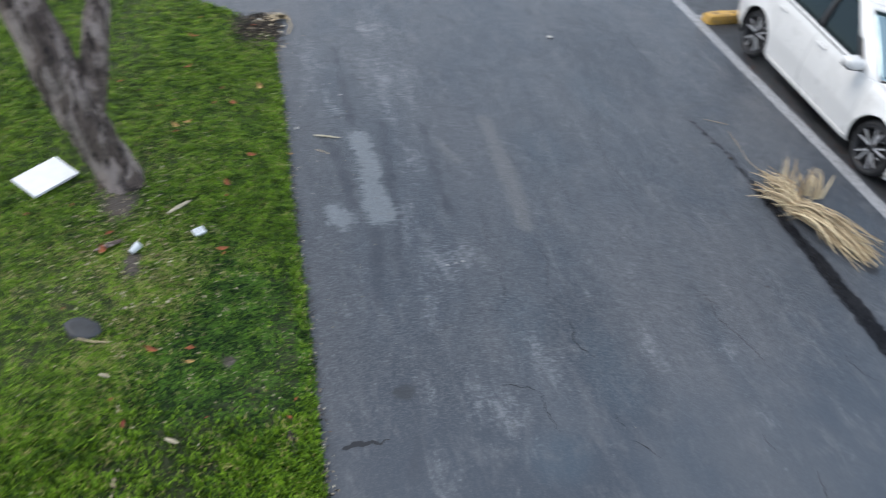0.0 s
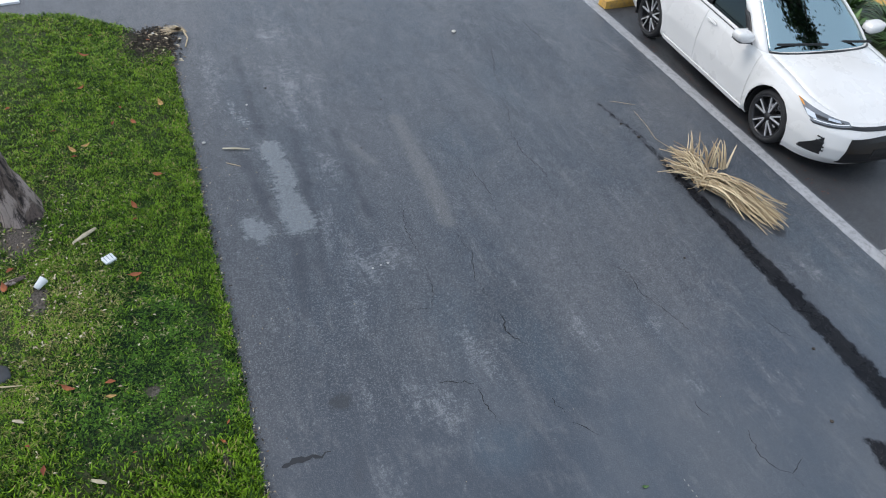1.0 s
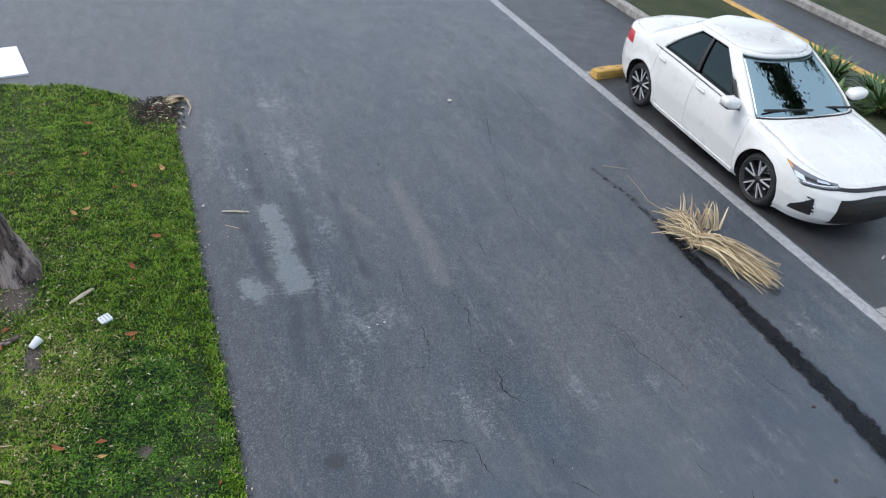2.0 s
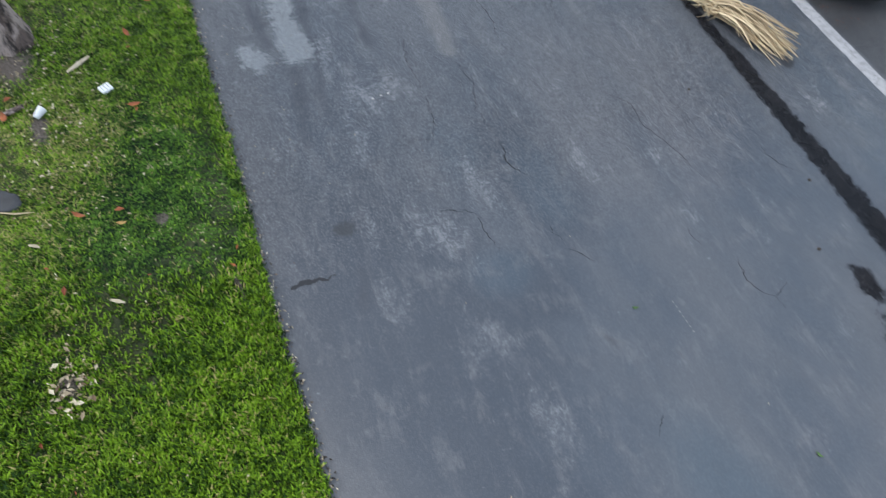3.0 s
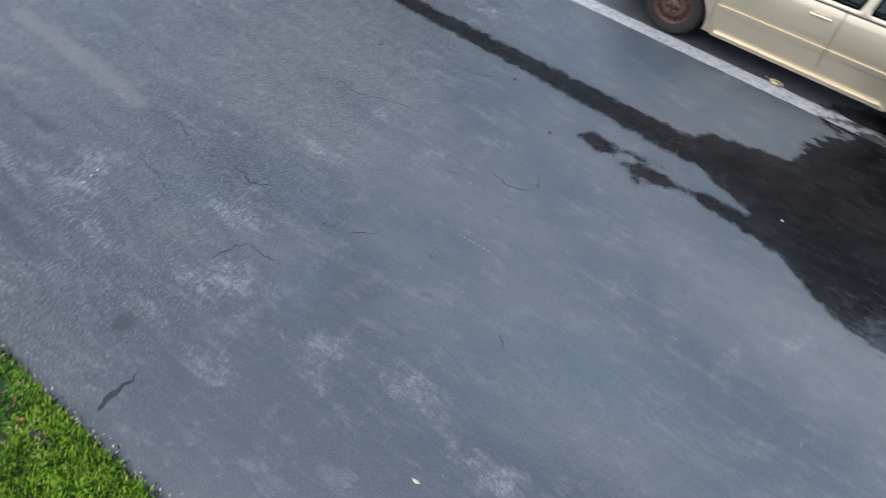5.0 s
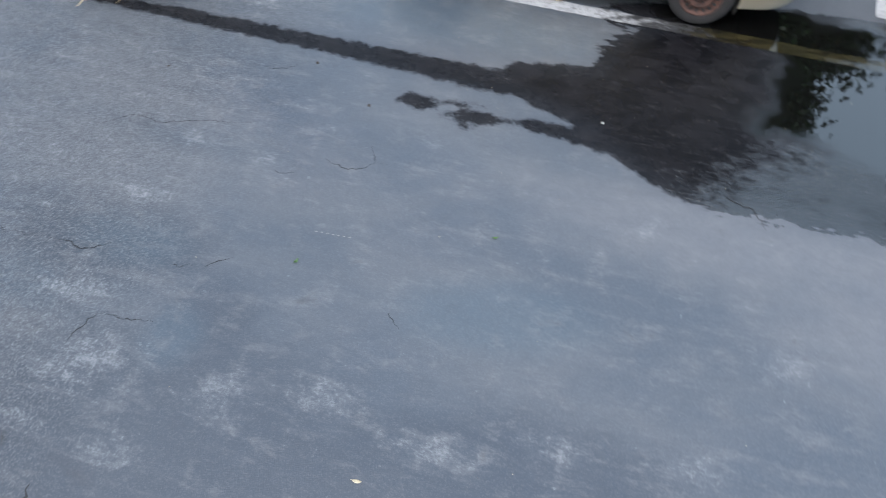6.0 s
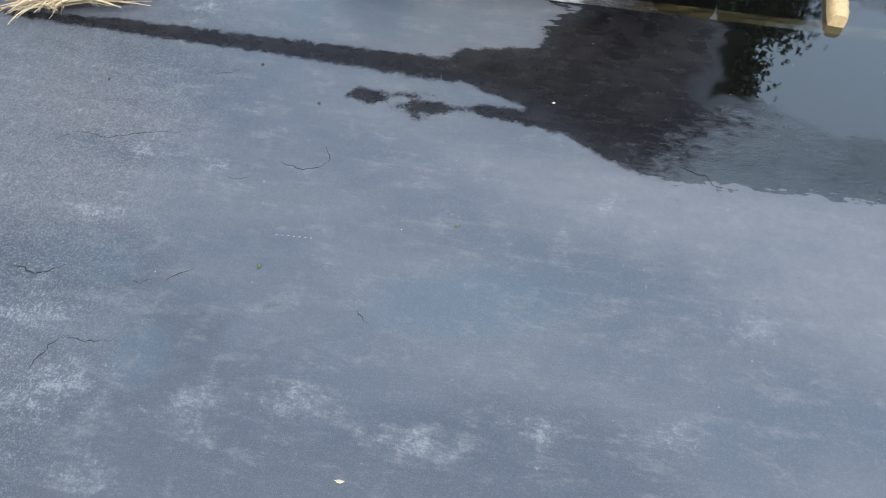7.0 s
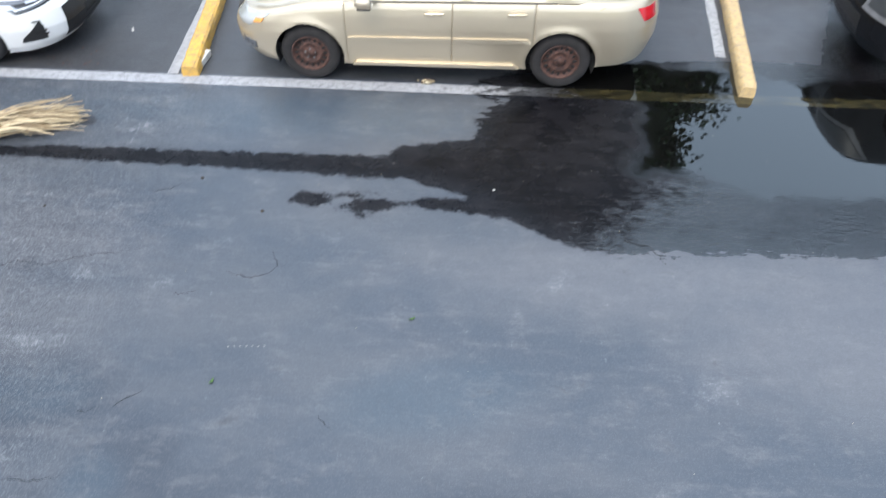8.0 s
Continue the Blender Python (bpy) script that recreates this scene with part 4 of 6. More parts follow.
def cabin(parent, shell, spec, glass_front, glass_side):
    """The greenhouse: pillars and roof with real openings, and a pane in each."""
    c0, c1, r0, r1, roof, wb, wt = spec["cabin"]
    nose, tail, n = 0.34, 0.3, 2.3
    e = 2 / n
    stations = [("f", math.pi / 2 * i / 18) for i in range(18)] + [("m", i / 44) for i in range(45)] + [("r", math.pi / 2 * (1 - i / 16)) for i in range(1, 17)]
    hs = [0.0, 0.06, 0.11, 0.2, 0.3, 0.4, 0.5, 0.6, 0.7, 0.8, 0.88, 0.94, 0.975, 1.0]
    gs = [0.04, 0.1, 0.2, 0.35, 0.5, 0.65, 0.8, 1.0]

    def spot(st, h):
        bow = 0.05 * math.sin(math.pi * h)
        xa, xb = c0 + (r0 - c0) * h - bow, c1 + (r1 - c1) * h + bow
        half = wb + (wt - wb) * h ** 1.25 + 0.012 * math.sin(math.pi * h)
        kind, t = st
        if kind == "f":
            x, w = xa + nose * (1 - max(0, math.cos(t)) ** e), max(0, math.sin(t)) ** e
        elif kind == "m":
            x, w = xa + nose + (xb - tail - xa - nose) * t, 1.0
        else:
            x, w = xb - tail * (1 - max(0, math.cos(t)) ** e), max(0, math.sin(t)) ** e
        low = shell.tab(shell.shoulder, min(max(x, 0), shell.length)) - 0.03 + shell.tab(shell.crown, x) * (1 - min(1, w) ** 2) * 0.9
        top = roof - 0.05 - 0.03 * ((x - (r0 + r1) / 2) / ((r1 - r0) / 2 + 0.2)) ** 2
        return Vector((x, half * w, low + (top - low) * h))

    def over(st, g):
        q = spot(st, 1.0)
        return Vector((q.x + (((r0 + r1) / 2) - q.x) * 0.05 * g, q.y * (1 - g), q.z + 0.05 * (1 - (1 - g) ** 2.6)))

    groups = {}
    post, back = spec["posts"]
    for sgn in (1, -1):
        grid = [[spot(st, h) for h in hs] + [over(st, g) for g in gs] for st in stations]
        for i in range(len(stations) - 1):
            kind = stations[i][0] if stations[i][0] == stations[i + 1][0] else ("fm" if stations[i][0] == "f" else "mr")
            t = (stations[i][1] + stations[i + 1][1]) / 2
            for j in range(len(grid[0]) - 1):
                name = "cabin_frame"
                if j < len(hs) - 1:
                    h = (hs[j] + hs[j + 1]) / 2
                    if h < 0.1 and kind == "f" and math.sin(t) ** e < 0.93:
                        name = "cowl_panel"
                    if 0.06 < h < 0.94:
                        if kind == "f" and math.sin(t) ** e < 0.93:
                            name = "windshield"
                        elif kind == "r" and math.sin(t) ** e < 0.9:
                            name = "rear_window"
                        elif kind == "m" and 0.11 < h < 0.94:
                            if t <= 0.06 and h < 0.5:
                                name = "sail_panel" + ("" if sgn > 0 else "*")
                            elif 0.04 < t < post - 0.025:
                                name = "front_window" + ("" if sgn > 0 else "*")
                            elif post + 0.02 < t < back:
                                name = "rear_side_window" + ("" if sgn > 0 else "*")
                elif j >= len(hs):
                    name = "roof"
                if spec.get("dark_posts") and name == "cabin_frame" and kind == "m" and abs(t - post) < 0.03 and 0.1 < (hs[j] if j < len(hs) else 1) < 0.94:
                    name = "window_post" + ("" if sgn > 0 else "*")
                verts, faces, index = groups.setdefault(name, ([], [], {}))
                ids = []
                for a, b in ((i, j), (i + 1, j), (i + 1, j + 1), (i, j + 1)):
                    v = grid[a][b]
                    key = (a, b, sgn if v.y > 1e-4 else 0)
                    if key not in index:
                        index[key] = len(verts)
                        verts.append(Vector((v.x, v.y * sgn, v.z)))
                    ids.append(index[key])
                ids = list(dict.fromkeys(ids))
                if len(ids) > 2:
                    faces.append(tuple(ids if sgn > 0 else reversed(ids)))
    for name, (verts, faces, _) in groups.items():
        clean = name.rstrip("*")
        pane = "window" in clean and "post" not in clean or clean == "windshield"
        mat = (glass_front if clean in ("windshield", "rear_window") else glass_side) if pane else (M_BLACK_TRIM if "post" in clean or clean in ("sail_panel", "cowl_panel") else spec["paint"])
        ob = link_mesh(clean, mesh_of(clean, verts, faces), mat, parent, "tinted glass pane" if pane else "", True)
        if pane:
            ob.visible_shadow = False
            rim = ob.modifiers.new("thick", "SOLIDIFY")
            rim.thickness, rim.offset = 0.004, -1
        else:
            rim = ob.modifiers.new("thick", "SOLIDIFY")
            rim.thickness, rim.offset = 0.03, -1
    mid = (c0 + c1) / 2
    part("dashboard", box((0.5, 2 * wb - 0.12, 0.2), pose(c0 + 0.5, 0, 0.83), 0.06, 3), M_BLACK_TRIM, parent)
    for y in (-0.36, 0.36):
        seat = new("front_seat")
        seat.parent, seat.matrix_basis = parent, pose(mid - 0.25, y, 0.5)
        part("cushion", box((0.5, 0.46, 0.16), Matrix(), 0.05, 3), M_SEAT, seat)
        part("backrest", box((0.14, 0.46, 0.6), pose(0.3, 0, 0.3, 0, 15, 0), 0.05, 3), M_SEAT, seat)
        part("headrest", box((0.1, 0.26, 0.16), pose(0.39, 0, 0.68, 0, 12, 0), 0.04, 3), M_SEAT, seat)
    part("rear_bench", box((0.6, 2 * wt, 0.5), pose(c1 - 0.75, 0, 0.62), 0.08, 3), M_SEAT, parent)
    part("steering_wheel", lathe([(0.17, -0.012), (0.185, 0), (0.17, 0.012), (0.158, 0), (0.17, -0.012)], 32,
                                 pose(c0 + 0.78, spec["driver"] * 0.36, 0.9) @ Matrix.Rotation(radians(65), 4, "Y") @ Matrix.Rotation(radians(90), 4, "X")), M_BLACK_TRIM, parent, smooth=True)


def car(label, m, spec):
    """A saloon with its nose at the origin, its length along +x and its wheels on z 0."""
    root = new("car")
    root.matrix_basis = m
    tagged(root, label, "car", "parked cars")
    shell = spec["shell"]
    paint_mat = spec["paint"]
    L, H = shell.length, shell.half
    for name, (verts, faces, _) in body_panels(shell, spec["seams"], spec["hood_back"], spec["boot_front"]).items():
        ob = link_mesh(name.rstrip("*"), mesh_of(name, verts, faces), paint_mat, root, "", True)
    part("underbody", box((L - 1.0, 2 * H - 0.3, 0.16), pose(L / 2, 0, 0.28), 0.04), M_UNDER, root)
    for name, lo, hi in (("front_undertray", 0.0, 0.5), ("rear_undertray", L - 0.55, L)):
        ps = [k / 30 for k in range(91) if lo <= shell.plan(k / 30)[0] <= hi]
        edge = [shell.spot(p, 0.02) - Vector((0, 0.006, 0)) for p in ps]
        ring = [(q.x, max(0, q.y), q.z) for q in edge] + [(q.x, -max(0, q.y), q.z) for q in reversed(edge)]
        verts = ring + [(x, y, z + 0.03) for x, y, z in ring]
        m = len(ring)
        faces = [tuple(range(m)), tuple(range(2 * m - 1, m - 1, -1))] + [(k, (k + 1) % m, m + (k + 1) % m, m + k) for k in range(m)]
        link_mesh(name, mesh_of(name, verts, faces), M_UNDER, root)
    part("engine_bay", box((0.9, 2 * H - 0.62, 0.36), pose(0.75, 0, 0.42), 0.04), M_UNDER, root)
    part("boot_floor", box((0.8, 2 * H - 0.62, 0.4), pose(L - 0.75, 0, 0.45), 0.04), M_UNDER, root)
    R = spec["tyre"]
    for ax, az, ar in shell.arches:
        for sgn in (-1, 1):
            verts, faces = [], []
            for k in range(25):
                a = math.pi * (k / 24 * 1.24 - 0.12)
                for y in (H - 0.045, H - 0.33):
                    verts.append((ax + (ar + 0.004) * math.cos(a), sgn * y, az + (ar + 0.004) * math.sin(a)))
            for k in range(24):
                faces.append((2 * k, 2 * k + 1, 2 * k + 3, 2 * k + 2))
            faces.append(tuple(2 * k + 1 for k in range(25)))
            link_mesh("wheel_liner", mesh_of("wheel_liner", verts, faces), M_UNDER, root)
            turn = Matrix() if sgn < 0 else Matrix.Rotation(math.pi, 4, "Z")
            steer = Matrix.Rotation(radians(spec.get("steer", 0) if ax < L / 2 else 0), 4, "Z")
            wheel(root, Matrix.Translation((ax, sgn * (H - spec["inset"] - 0.1), R)) @ steer @ turn, R, spec["rim"], 0.2, spec["wheel"], spec["tyre_mat"])
    cabin(root, shell, spec, M_GLASS, M_SIDE_GLASS)
    for name, corners, mat, opt in spec["plates"]:
        for sides in (((1, -1),) if corners[0][0] == 0.0 else ((1,), (-1,))):
            part(name, shell.patch(corners, sides=sides, **opt), mat, root, smooth=False)
    for sgn in (-1, 1):
        x, z = spec["mirror"]
        mirror = new("side_mirror")
        mirror.parent, mirror.matrix_basis = root, pose(x, sgn * (H - 0.02), z)
        bm = bmesh.new()
        bmesh.ops.create_uvsphere(bm, u_segments=20, v_segments=12, radius=1)
        for v in bm.verts:
            v.co = Vector((math.copysign(abs(v.co.x) ** 0.75, v.co.x) * 0.085 - (0.03 if v.co.x < 0 else 0), math.copysign(abs(v.co.y) ** 0.7, v.co.y) * 0.13, math.copysign(abs(v.co.z) ** 0.75, v.co.z) * 0.066 + 0.02 * v.co.y * sgn))
            v.co.x = min(v.co.x, 0.055)
        bm.transform(pose(0, sgn * 0.12, 0.03))
        part("mirror_shell", bm, paint_mat, mirror, smooth=True)
        part("mirror_trim", box((0.13, 0.2, 0.022), pose(-0.02, sgn * 0.11, -0.03, sgn * 6), 0.01), M_SMOKE, mirror, "dark grey mirror underside")
        part("mirror_foot", box((0.07, 0.1, 0.035), pose(0.01, sgn * 0.0, -0.02, sgn * 12), 0.012), M_BLACK_TRIM, mirror)
        part("mirror_glass", box((0.006, 0.19, 0.11), pose(0.058, sgn * 0.12, 0.03), 0.002), M_CHROME, mirror)
        for hx, hz in spec["handles"]:
            f = shell.fz(hx, hz)
            q = shell.spot(shell.px(hx), f)
            part("door_handle", box((0.19, 0.022, 0.028), pose(q.x, sgn * (q.y + 0.018), q.z, 0, -2, 0), 0.01, 3), paint_mat, root)
            part("handle_cup", box((0.13, 0.012, 0.055), pose(q.x, sgn * (q.y + 0.001), q.z), 0.004, 2), spec["cup"], root)
    for y in (-0.35, 0.3):
        q = spec["cabin"][0]
        part("wiper", box((0.026, 0.68, 0.022), pose(q + 0.12 + 0.1 * abs(y), (y + 0.02) * spec["driver"], spec["wiper_z"] + 0.005, 0, -10, 7 * spec["driver"]), 0.006), M_BLACK_TRIM, root)
    return root


def white_spec():
    R = 0.318
    arches = [(0.97, R, R + 0.05), (3.67, R, R + 0.05)]
    sh = Shell(4.65, 0.887, 0.95, 0.7,
               [(0, 0.15), (0.4, 0.145), (1.4, 0.165), (3.2, 0.18), (4.65, 0.3)],
               [(0, 0.66), (0.3, 0.72), (0.9, 0.82), (1.6, 0.9), (3.0, 0.965), (4.2, 1.0), (4.65, 0.98)],
               [(0, 0.0), (0.25, 0.05), (0.9, 0.09), (1.5, 0.08), (3.5, 0.04), (4.4, 0.06), (4.65, 0.02)],
               [(0, 0.12), (0.2, 0.02), (0.45, 0.0), (0.75, 0.04), (0.9, 0.1), (1, 0.17)],
               [(0, 0.1), (0.3, 0.0), (0.6, 0.01), (1, 0.06)],
               [(0, 0.93), (0.12, 0.965), (0.45, 1.0), (0.62, 0.995), (0.75, 0.985), (0.9, 0.965), (1, 0.93)], arches)
    y, x = sh.py, sh.px
    plates = [
        ("lower_grille", [(0.0, 0.1), (y(0.5), 0.12), (y(0.455), 0.72), (0.0, 0.8)], M_BLACK_TRIM, dict(nu=10, nv=6, off=0.006)),
        ("upper_grille", [(0.0, 0.885), (y(0.52), 0.885), (y(0.5), 0.94), (0.0, 0.95)], M_BLACK_TRIM, dict(nu=8, nv=3, off=0.004)),
        ("headlight", [(y(0.47), 0.92), (x(0.38), 0.785), (x(0.65), 0.985), (y(0.5), 0.985)], M_LAMP, dict(nu=14, nv=5, off=0.008)),
        ("lamp_bezel", [(y(0.54), 0.93), (x(0.34), 0.875), (x(0.42), 0.91), (y(0.56), 0.955)], M_BLACK_TRIM, dict(nu=10, nv=3, off=0.012)),
        ("reflector", [(x(0.33), 0.85), (x(0.44), 0.84), (x(0.5), 0.91), (x(0.37), 0.915)], M_CHROME, dict(nu=5, nv=4, off=0.014)),
        ("reflector", [(y(0.58), 0.935), (y(0.7), 0.915), (y(0.7), 0.95), (y(0.6), 0.965)], M_CHROME, dict(nu=5, nv=3, off=0.015)),
        ("running_light", [(y(0.5), 0.935), (x(0.36), 0.82), (x(0.37), 0.835), (y(0.5), 0.945)], M_PAPER, dict(nu=12, nv=1, off=0.014)),
        ("indicator", [(x(0.5), 0.925), (x(0.56), 0.935), (x(0.65), 0.98), (x(0.57), 0.975)], M_AMBER, dict(nu=5, nv=4, off=0.012)),
        ("headlight_rim", [(y(0.46), 0.895), (x(0.36), 0.762), (x(0.41), 0.785), (y(0.46), 0.92)], M_BLACK_TRIM, dict(nu=10, nv=2, off=0.006)),
        ("fog_inlet", [(y(0.68), 0.24), (x(0.44), 0.22), (x(0.42), 0.3), (y(0.69), 0.62)], M_BLACK_TRIM, dict(nu=6, nv=5, off=0.006)),
        ("plate_holder", [(0.0, 0.34), (y(0.16), 0.34), (y(0.16), 0.52), (0.0, 0.52)], M_UNDER, dict(nu=4, nv=2, off=0.014)),
        ("tail_light", [(x(4.05), 0.74), (2.55, 0.72), (2.55, 0.92), (x(4.1), 0.94)], M_RED, dict(nu=10, nv=4, off=0.006)),
        ("sill", [(x(1.4), 0.0), (x(3.25), 0.0), (x(3.25), 0.07), (x(1.4), 0.07)], M_WHITE_PAINT, dict(nu=10, nv=2, off=0.014, thick=0.03)),
        ("window_trim", [(x(1.62), 0.985), (x(3.55), 0.985), (x(3.55), 0.998), (x(1.62), 0.998)], M_BLACK_TRIM, dict(nu=16, nv=1, off=0.006)),
    ]
    for k in range(4):
        f = 0.33 + 0.085 * k
        plates.append(("inlet_slat", [(y(0.665 + 0.008 * k), f), (y(0.74), f + 0.01), (y(0.74), f + 0.03), (y(0.665 + 0.008 * k), f + 0.02)], M_BLACK_TRIM, dict(nu=3, nv=1, off=0.014, thick=0.02)))
    return dict(shell=sh, paint=M_WHITE_PAINT, seams=[1.42, 2.52, 3.42], hood_back=1.36, boot_front=4.05, tyre=R, rim=0.248, inset=0.035, wheel="alloy", tyre_mat=M_RUBBER, steer=0,
                cabin=(1.22, 4.02, 2.08, 3.3, 1.455, 0.80, 0.575), posts=(0.47, 0.86), dark_posts=True, plates=plates, mirror=(1.66, 0.98), handles=((2.36, 0.84), (3.28, 0.87)),
                cup=M_WHITE_PAINT, driver=-1, wiper_z=0.985)


def gold_spec(tall=1.0, R=0.312):
    arches = [(0.9, R, R + 0.048), (3.5, R, R + 0.048)]
    lift = 0.9 * (tall - 1)
    sh = Shell(4.53, 0.85 * tall ** 0.3, 0.8 - lift, 0.62,
               [(0, 0.23), (0.4, 0.2), (1.3, 0.2), (3.1, 0.21), (4.53, 0.32)],
               [(0, 0.66 * tall + lift), (0.3, 0.74 * tall + 0.8 * lift), (0.9, 0.85 * tall + 0.4 * lift), (1.5, 0.91 * tall), (3.0, 0.945 * tall), (4.2, 0.97 * tall), (4.53, 0.95 * tall)],
               [(0, 0.0), (0.25, 0.05), (0.9, 0.08), (1.4, 0.07), (3.5, 0.03), (4.3, 0.05), (4.53, 0.02)],
               [(0, 0.08), (0.2, 0.0), (0.5, 0.0), (0.75, 0.05), (1, 0.16)],
               [(0, 0.06), (0.3, 0.0), (0.6, 0.01), (1, 0.08)],
               [(0, 0.94), (0.1, 0.965), (0.4, 0.995), (0.6, 1.0), (0.8, 0.985), (0.92, 0.965), (1, 0.93)], arches, 2.6)
    y, x = sh.py, sh.px
    plates = [
        ("lower_grille", [(0.0, 0.1), (y(0.42), 0.1), (y(0.38), 0.4), (0.0, 0.4)], M_BLACK_TRIM, dict(nu=8, nv=4)),
        ("upper_grille", [(0.0, 0.72), (y(0.34), 0.72), (y(0.36), 0.9), (0.0, 0.9)], M_BLACK_TRIM, dict(nu=8, nv=3)),
        ("headlight", [(y(0.4), 0.7), (x(0.26), 0.68), (x(0.5), 0.95), (y(0.42), 0.98)], M_LAMP_CLEAR, dict(nu=12, nv=5, off=0.008)),
        ("indicator", [(x(0.3), 0.76), (x(0.4), 0.78), (x(0.42), 0.86), (x(0.32), 0.85)], M_AMBER, dict(nu=4, nv=3, off=0.014)),
        ("fog_lamp", [(y(0.62), 0.2), (y(0.76), 0.2), (y(0.76), 0.36), (y(0.62), 0.36)], M_LAMP, dict(nu=4, nv=4)),
        ("front_moulding", [(x(1.32), 0.44), (x(2.37), 0.44), (x(2.37), 0.50), (x(1.32), 0.50)], M_GOLD_PAINT, dict(nu=12, nv=2, off=0.016, thick=0.02)),
        ("rear_moulding", [(x(2.39), 0.44), (x(3.18), 0.44), (x(3.14), 0.50), (x(2.39), 0.50)], M_GOLD_PAINT, dict(nu=10, nv=2, off=0.016, thick=0.02)),
        ("sill", [(x(1.34), 0.02), (x(3.08), 0.02), (x(3.02), 0.085), (x(1.38), 0.085)], M_GOLD_PAINT, dict(nu=12, nv=2, off=0.03, thick=0.04)),
        ("tail_light", [(x(4.3), 0.70), (2.6, 0.68), (2.6, 0.88), (x(4.22), 0.92)], M_RED, dict(nu=10, nv=5, off=0.006)),
        ("window_trim", [(x(1.55), 0.985), (x(3.4), 0.985), (x(3.4), 0.998), (x(1.55), 0.998)], M_BLACK_TRIM, dict(nu=16, nv=1, off=0.006)),
    ]
    return dict(shell=sh, paint=M_GOLD_PAINT, seams=[1.3, 2.38, 3.2], hood_back=1.25, boot_front=3.95, tyre=R, rim=0.2, inset=0.02, wheel="steel", tyre_mat=M_TYRE_OLD,
                cabin=(1.12, 3.92, 1.95, 3.2, 1.48 * tall, 0.77, 0.56), posts=(0.47, 0.86), plates=plates, mirror=(1.55, 0.97 * tall), handles=((2.2, 0.82 * tall), (3.02, 0.84 * tall)),
                cup=M_GOLD_PAINT, driver=-1, wiper_z=0.96 * tall)


def black_spec():
    s = gold_spec(1.22, 0.35)
    s = dict(s)
    s["paint"], s["wheel"], s["tyre_mat"], s["cup"] = M_BLACK_PAINT, "alloy", M_RUBBER, M_BLACK_PAINT
    y, x = s["shell"].py, s["shell"].px
    rim = ("headlight_rim", [(y(0.34), 0.5), (x(0.27), 0.47), (x(0.6), 0.93), (y(0.36), 0.97)], M_GREY_TRIM, dict(nu=12, nv=6, off=0.004))
    lens = ("headlight", [(y(0.4), 0.57), (x(0.22), 0.55), (x(0.5), 0.9), (y(0.42), 0.93)], M_SMOKE, dict(nu=12, nv=5, off=0.01))
    s["plates"] = [rim, lens] + [(n, c, M_BLACK_TRIM if mat is M_GOLD_PAINT else M_SMOKE if mat is M_LAMP else mat, o) for n, c, mat, o in s["plates"] if n not in ("front_moulding", "rear_moulding", "indicator", "fog_lamp", "headlight")]
    return s


# nose places: the white car looks along +x, the champagne one along -x
WHITE_TURN = 180 - 2.35
wa = radians(WHITE_TURN)
# outer wheel face of the front axle stands at (-3.645, 0.137)
wx = -3.645 - (0.97 * math.cos(wa) - (0.887 - 0.035) * math.sin(wa))
wy = 0.137 - (0.97 * math.sin(wa) + (0.887 - 0.035) * math.cos(wa))
car("clean pearl-white saloon car with dark twin-spoke alloy wheels", pose(wx, wy, 0, 0, 0, WHITE_TURN), white_spec())
car("champagne saloon car with rusty steel wheels beside a puddle", pose(-0.9, 0.09 + 0.83, 0), gold_spec())
car("glossy black tall car parked at the puddle", pose(5.78, 0.33 + 0.9, 0), black_spec())


# ---- parking stops, far kerb and beds ----
def stop_bar(x0, y0, x1, y1, wide, high, label, material, seed):
    """A chipped, painted parking stop lying on the asphalt."""
    rnd = random.Random(seed)
    a, b = Vector((x0, y0, 0)), Vector((x1, y1, 0))
    d = (b - a).normalized()
    s = Vector((-d.y, d.x, 0))
    n = 28
    verts, faces = [], []
    prof = ((-0.5, 0.0), (-0.5, 0.55), (-0.44, 0.86), (-0.3, 1.0), (0.3, 1.0), (0.44, 0.86), (0.5, 0.55), (0.5, 0.0))
    for i in range(n + 1):
        p = a + (b - a) * (i / n)
        shrink = 0.9 if i in (0, n) else 1
        for u, h in prof:
            j = 0.045 * rnd.uniform(-1, 1)
            verts.append(p + s * (u * wide * shrink * (1 + j)) + Vector((0, 0, h * high * shrink * (1 + j))))
    m = len(prof)
    for i in range(n):
        for k in range(m - 1):
            j = i * m + k
            faces.append((j, j + 1, j + m + 1, j + m))
    faces.append(tuple(reversed(range(m))))
    faces.append(tuple(n * m + k for k in range(m)))
    root = link_mesh("parking_stop", mesh_of("parking_stop", verts, faces), material)
    return tagged(root, label, "parking stop", "parking stops")


stop_bar(-1.34, 0.07, -1.52, 2.25, 0.19, 0.13, "chipped yellow-painted concrete parking stop", M_YELLOW, 2)
stop_bar(4.585, 0.05, 4.83, 2.3, 0.17, 0.14, "faded yellow wooden parking stop in the puddle", M_WOOD_YELLOW, 3)
dashed = stop_bar(-7.33, 0.12, -7.5, 2.3, 0.2, 0.14, "yellow parking stop with dark dashes", M_YELLOW, 4)
for k in range(7):
    part("dash", box((0.02, 0.05, 0.004), pose(-7.335 - 0.0078 * (3 * k), 0.25 + 0.3 * k, 0.141, 0, 0, 4), 0.001), M_TAR, dashed)


